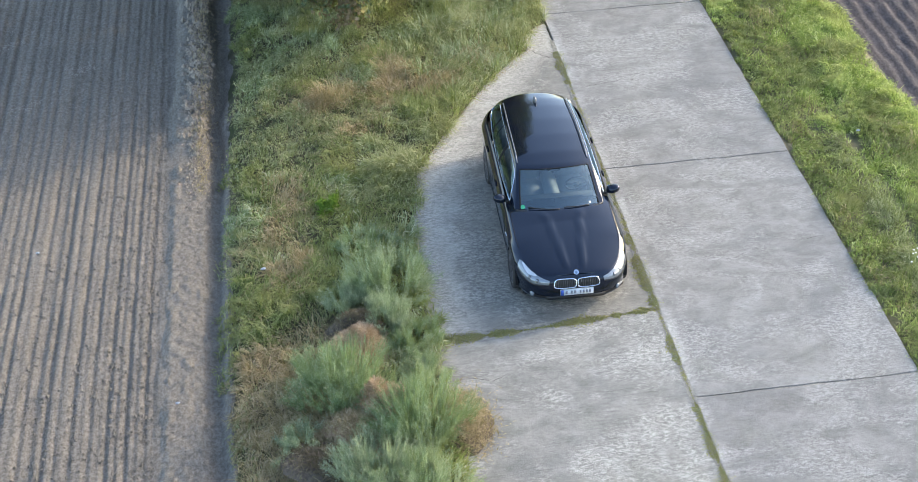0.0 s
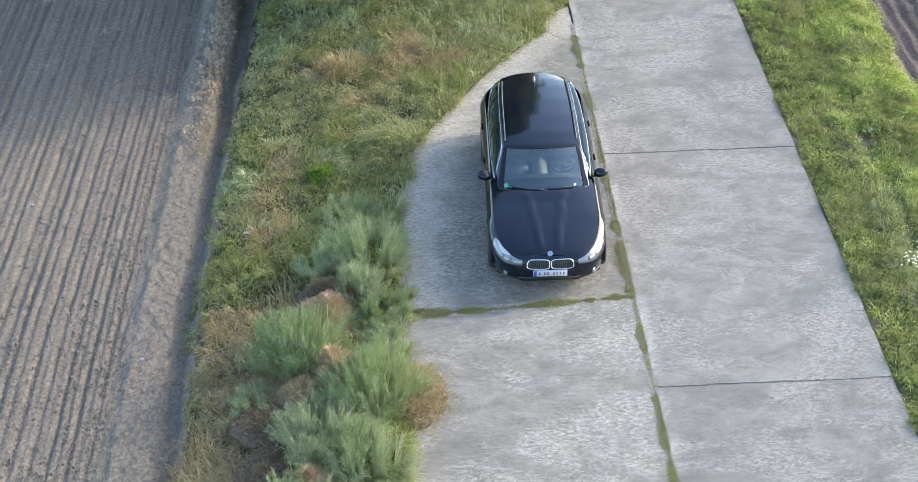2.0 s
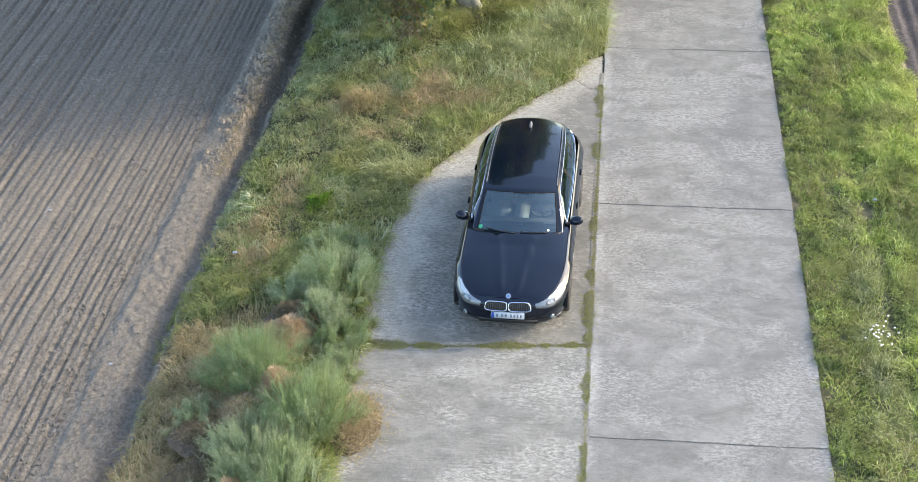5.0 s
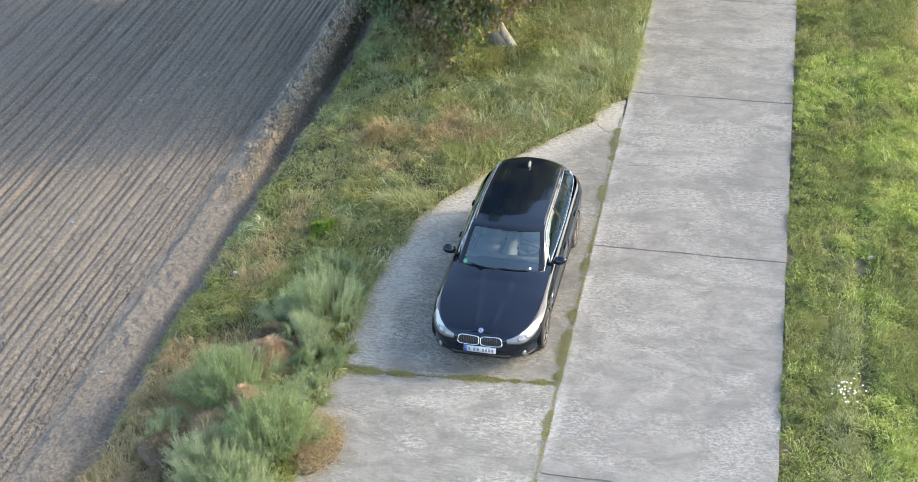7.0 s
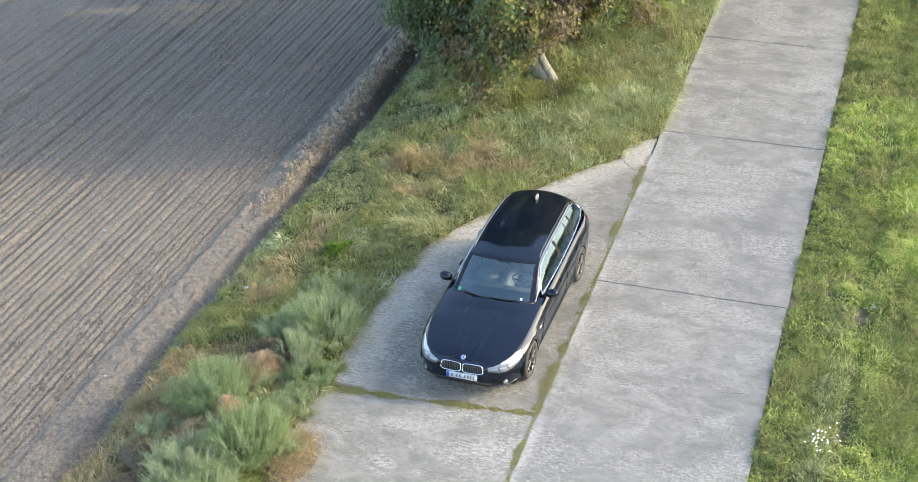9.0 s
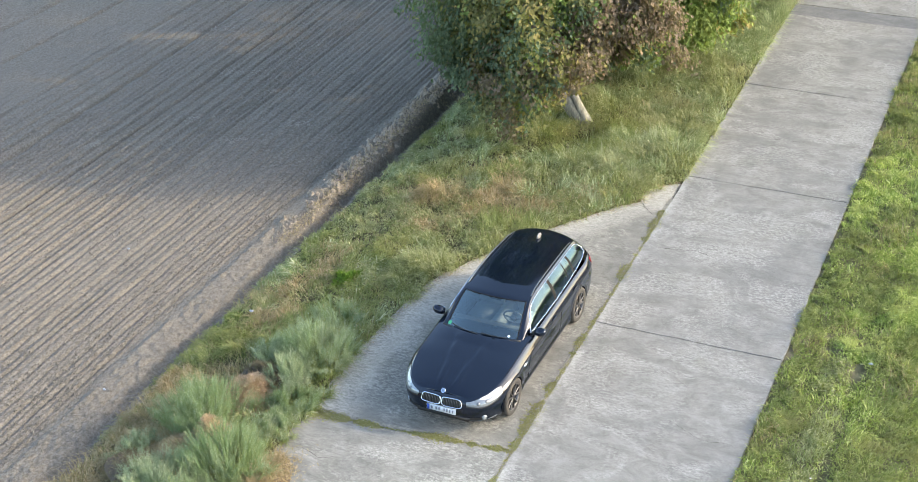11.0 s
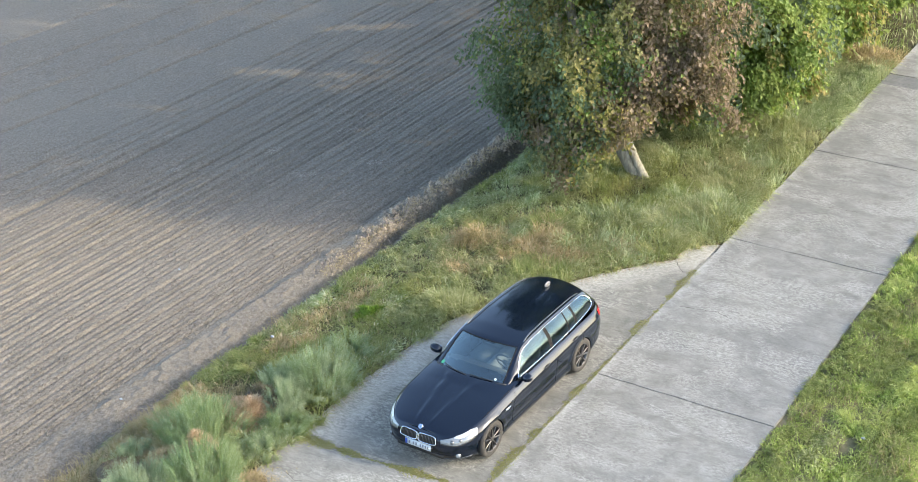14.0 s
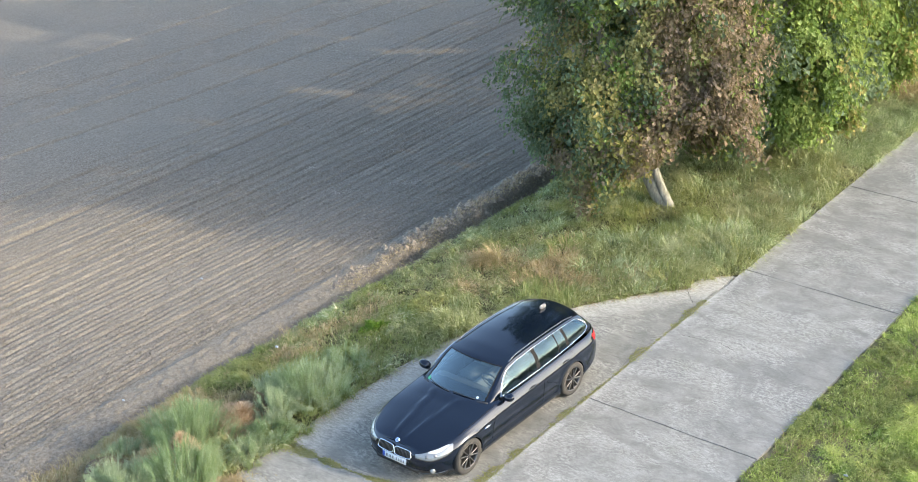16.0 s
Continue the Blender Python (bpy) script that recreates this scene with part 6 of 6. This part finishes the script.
def wheel(x, y, sgn):
    w = new("wheel")
    w.parent = car
    w.location, w.rotation_euler = (x, y, 0.332), (0, 0, 0 if sgn > 0 else math.pi)
    part("tyre", lathe([(-0.11, 0.232), (-0.115, 0.26), (-0.118, 0.30), (-0.10, 0.325), (-0.06, 0.332), (0, 0.333), (0.06, 0.332), (0.10, 0.325), (0.116, 0.30), (0.113, 0.26), (0.105, 0.232)]), TYRE, w, "", True)
    part("rim", lathe([(-0.09, 0.22), (0.02, 0.205), (0.085, 0.215), (0.104, 0.228), (0.108, 0.236), (0.100, 0.238)]), ALLOY, w, "grey alloy rim", True)
    bm = bmesh.new()
    bmesh.ops.create_cone(bm, cap_ends=True, segments=32, radius1=0.205, radius2=0.205, depth=0.02, matrix=pose(0.0, 0, 0, 0, 90, 0))
    part("brake_disc", bm, TRIM, w)
    bm = bmesh.new()
    bmesh.ops.create_cone(bm, cap_ends=True, segments=24, radius1=0.045, radius2=0.036, depth=0.03, matrix=pose(0.095, 0, 0, 0, 90, 0))
    part("hub", bm, ALLOY, w, "", False)
    for i in range(10):
        a = 2 * math.pi * (i // 2) / 5 + (0.16 if i % 2 else -0.16)
        b = 2 * math.pi * (i // 2) / 5 + (0.27 if i % 2 else -0.27)
        bm = bmesh.new()
        limb(bm, (0.088, 0.03 * math.cos(a), 0.03 * math.sin(a)), (0.095, 0.222 * math.cos(b), 0.222 * math.sin(b)), 0.019, 0.016, 6)
        part("spoke", bm, ALLOY, w, "", True)
    bm = bmesh.new()
    bmesh.ops.create_cone(bm, cap_ends=False, segments=40, radius1=0.372, radius2=0.372, depth=0.30, matrix=pose(-0.06, 0, 0, 0, 90, 0))
    bmesh.ops.delete(bm, geom=[v for v in bm.verts if v.co.z < -0.1], context="VERTS")
    bmesh.ops.create_circle(bm, cap_ends=True, segments=40, radius=0.372, matrix=pose(-0.21, 0, 0.0, 0, 90, 0))
    part("wheel_well", bm, RUBBER, w, "dark wheel housing", True)


for sgn in (1, -1):
    wheel(sgn * 0.805, 0.845, sgn)
    wheel(sgn * 0.815, 3.813, sgn)

# underside and cabin
block((1.60, 4.3, 0.10), (0, 2.45, 0.235), TRIM, "underbody", car, "", 0.03)
block((1.44, 3.0, 0.06), (0, 3.1, 0.50), DASH, "cabin_floor", car, "", 0.02)
block((1.40, 0.42, 0.28), (0, 1.83, 0.80), DASH, "dashboard", car, "dark dashboard", 0.09, (14, 0, 0))
block((1.36, 0.9, 0.04), (0, 4.25, 0.90), DASH, "load_cover", car, "", 0.015)
for sgn in (1, -1):
    for yy, wd in ((2.62, 0.50), (3.52, 0.58)):
        seat = block((wd, 0.50, 0.20), (sgn * 0.37, yy, 0.62), LEATHER, "seat", car, "light leather seat", 0.07)
        block((wd * 0.96, 0.17, 0.62), (sgn * 0.37, yy + 0.30, 0.92), LEATHER, "backrest", seat, "", 0.07, (-16, 0, 0), 0.86)
        block((0.26, 0.11, 0.17), (sgn * 0.37, yy + 0.40, 1.265), LEATHER, "headrest", seat, "", 0.045, (-10, 0, 0))
block((0.24, 0.9, 0.28), (0, 2.45, 0.64), LEATHER, "centre_console", car, "", 0.05)
ring = [(0.37 + 0.185 * math.cos(t), 2.13 - 0.06 * math.sin(t), 0.985 + 0.165 * math.sin(t)) for t in np.linspace(0, 2 * np.pi, 30, endpoint=False)]
steer = tube(ring, 0.016, DASH, "steering_wheel", car, "dark steering wheel", True)
block((0.15, 0.05, 0.10), (0.37, 2.12, 0.975), DASH, "wheel_boss", steer, "", 0.03)
for a in (0.0, math.pi, -math.pi / 2):
    tube([(0.37, 2.12, 0.975), (0.37 + 0.18 * math.cos(a), 2.13 - 0.055 * math.sin(a), 0.985 + 0.16 * math.sin(a))], 0.014, DASH, "wheel_spoke", steer)
block((0.23, 0.03, 0.07), (0, 2.20, 1.26), TRIM, "rear_view_mirror", car, "", 0.02)
block((0.10, 0.10, 0.05), (0, 2.16, 1.30), TRIM, "mirror_foot", car, "", 0.02)
for x, u, rad, material, text in ((-0.60, 0.022, 0.038, STICKER_GREEN, "round green windscreen sticker"), (0.50, 0.024, 0.022, STICKER_WHITE, "small white windscreen label")):
    t = 1 - abs(x) / along(u, EDGE)[0]
    p, q, k = glass_top(u, t), glass_top(u + 0.01, t), glass_top(u, t + 0.02)
    way = Vector(np.cross(q - p, k - p)).normalized()
    way = way if way.z > 0 else -way
    way.x = abs(way.x) * (1 if x > 0 else -1)
    bm = bmesh.new()
    bmesh.ops.create_cone(bm, cap_ends=True, segments=20, radius1=rad, radius2=rad, depth=0.002, matrix=Matrix.Translation((x, p[1], p[2])) @ Matrix.Translation(way * 0.004) @ way.to_track_quat("Z", "Y").to_matrix().to_4x4())
    part("windscreen_sticker", bm, material, car, text)
for ob in [o for o in car.children if o.name.split(".")[0] in ("windscreen", "window", "rear_window")]:
    ob.visible_shadow = False
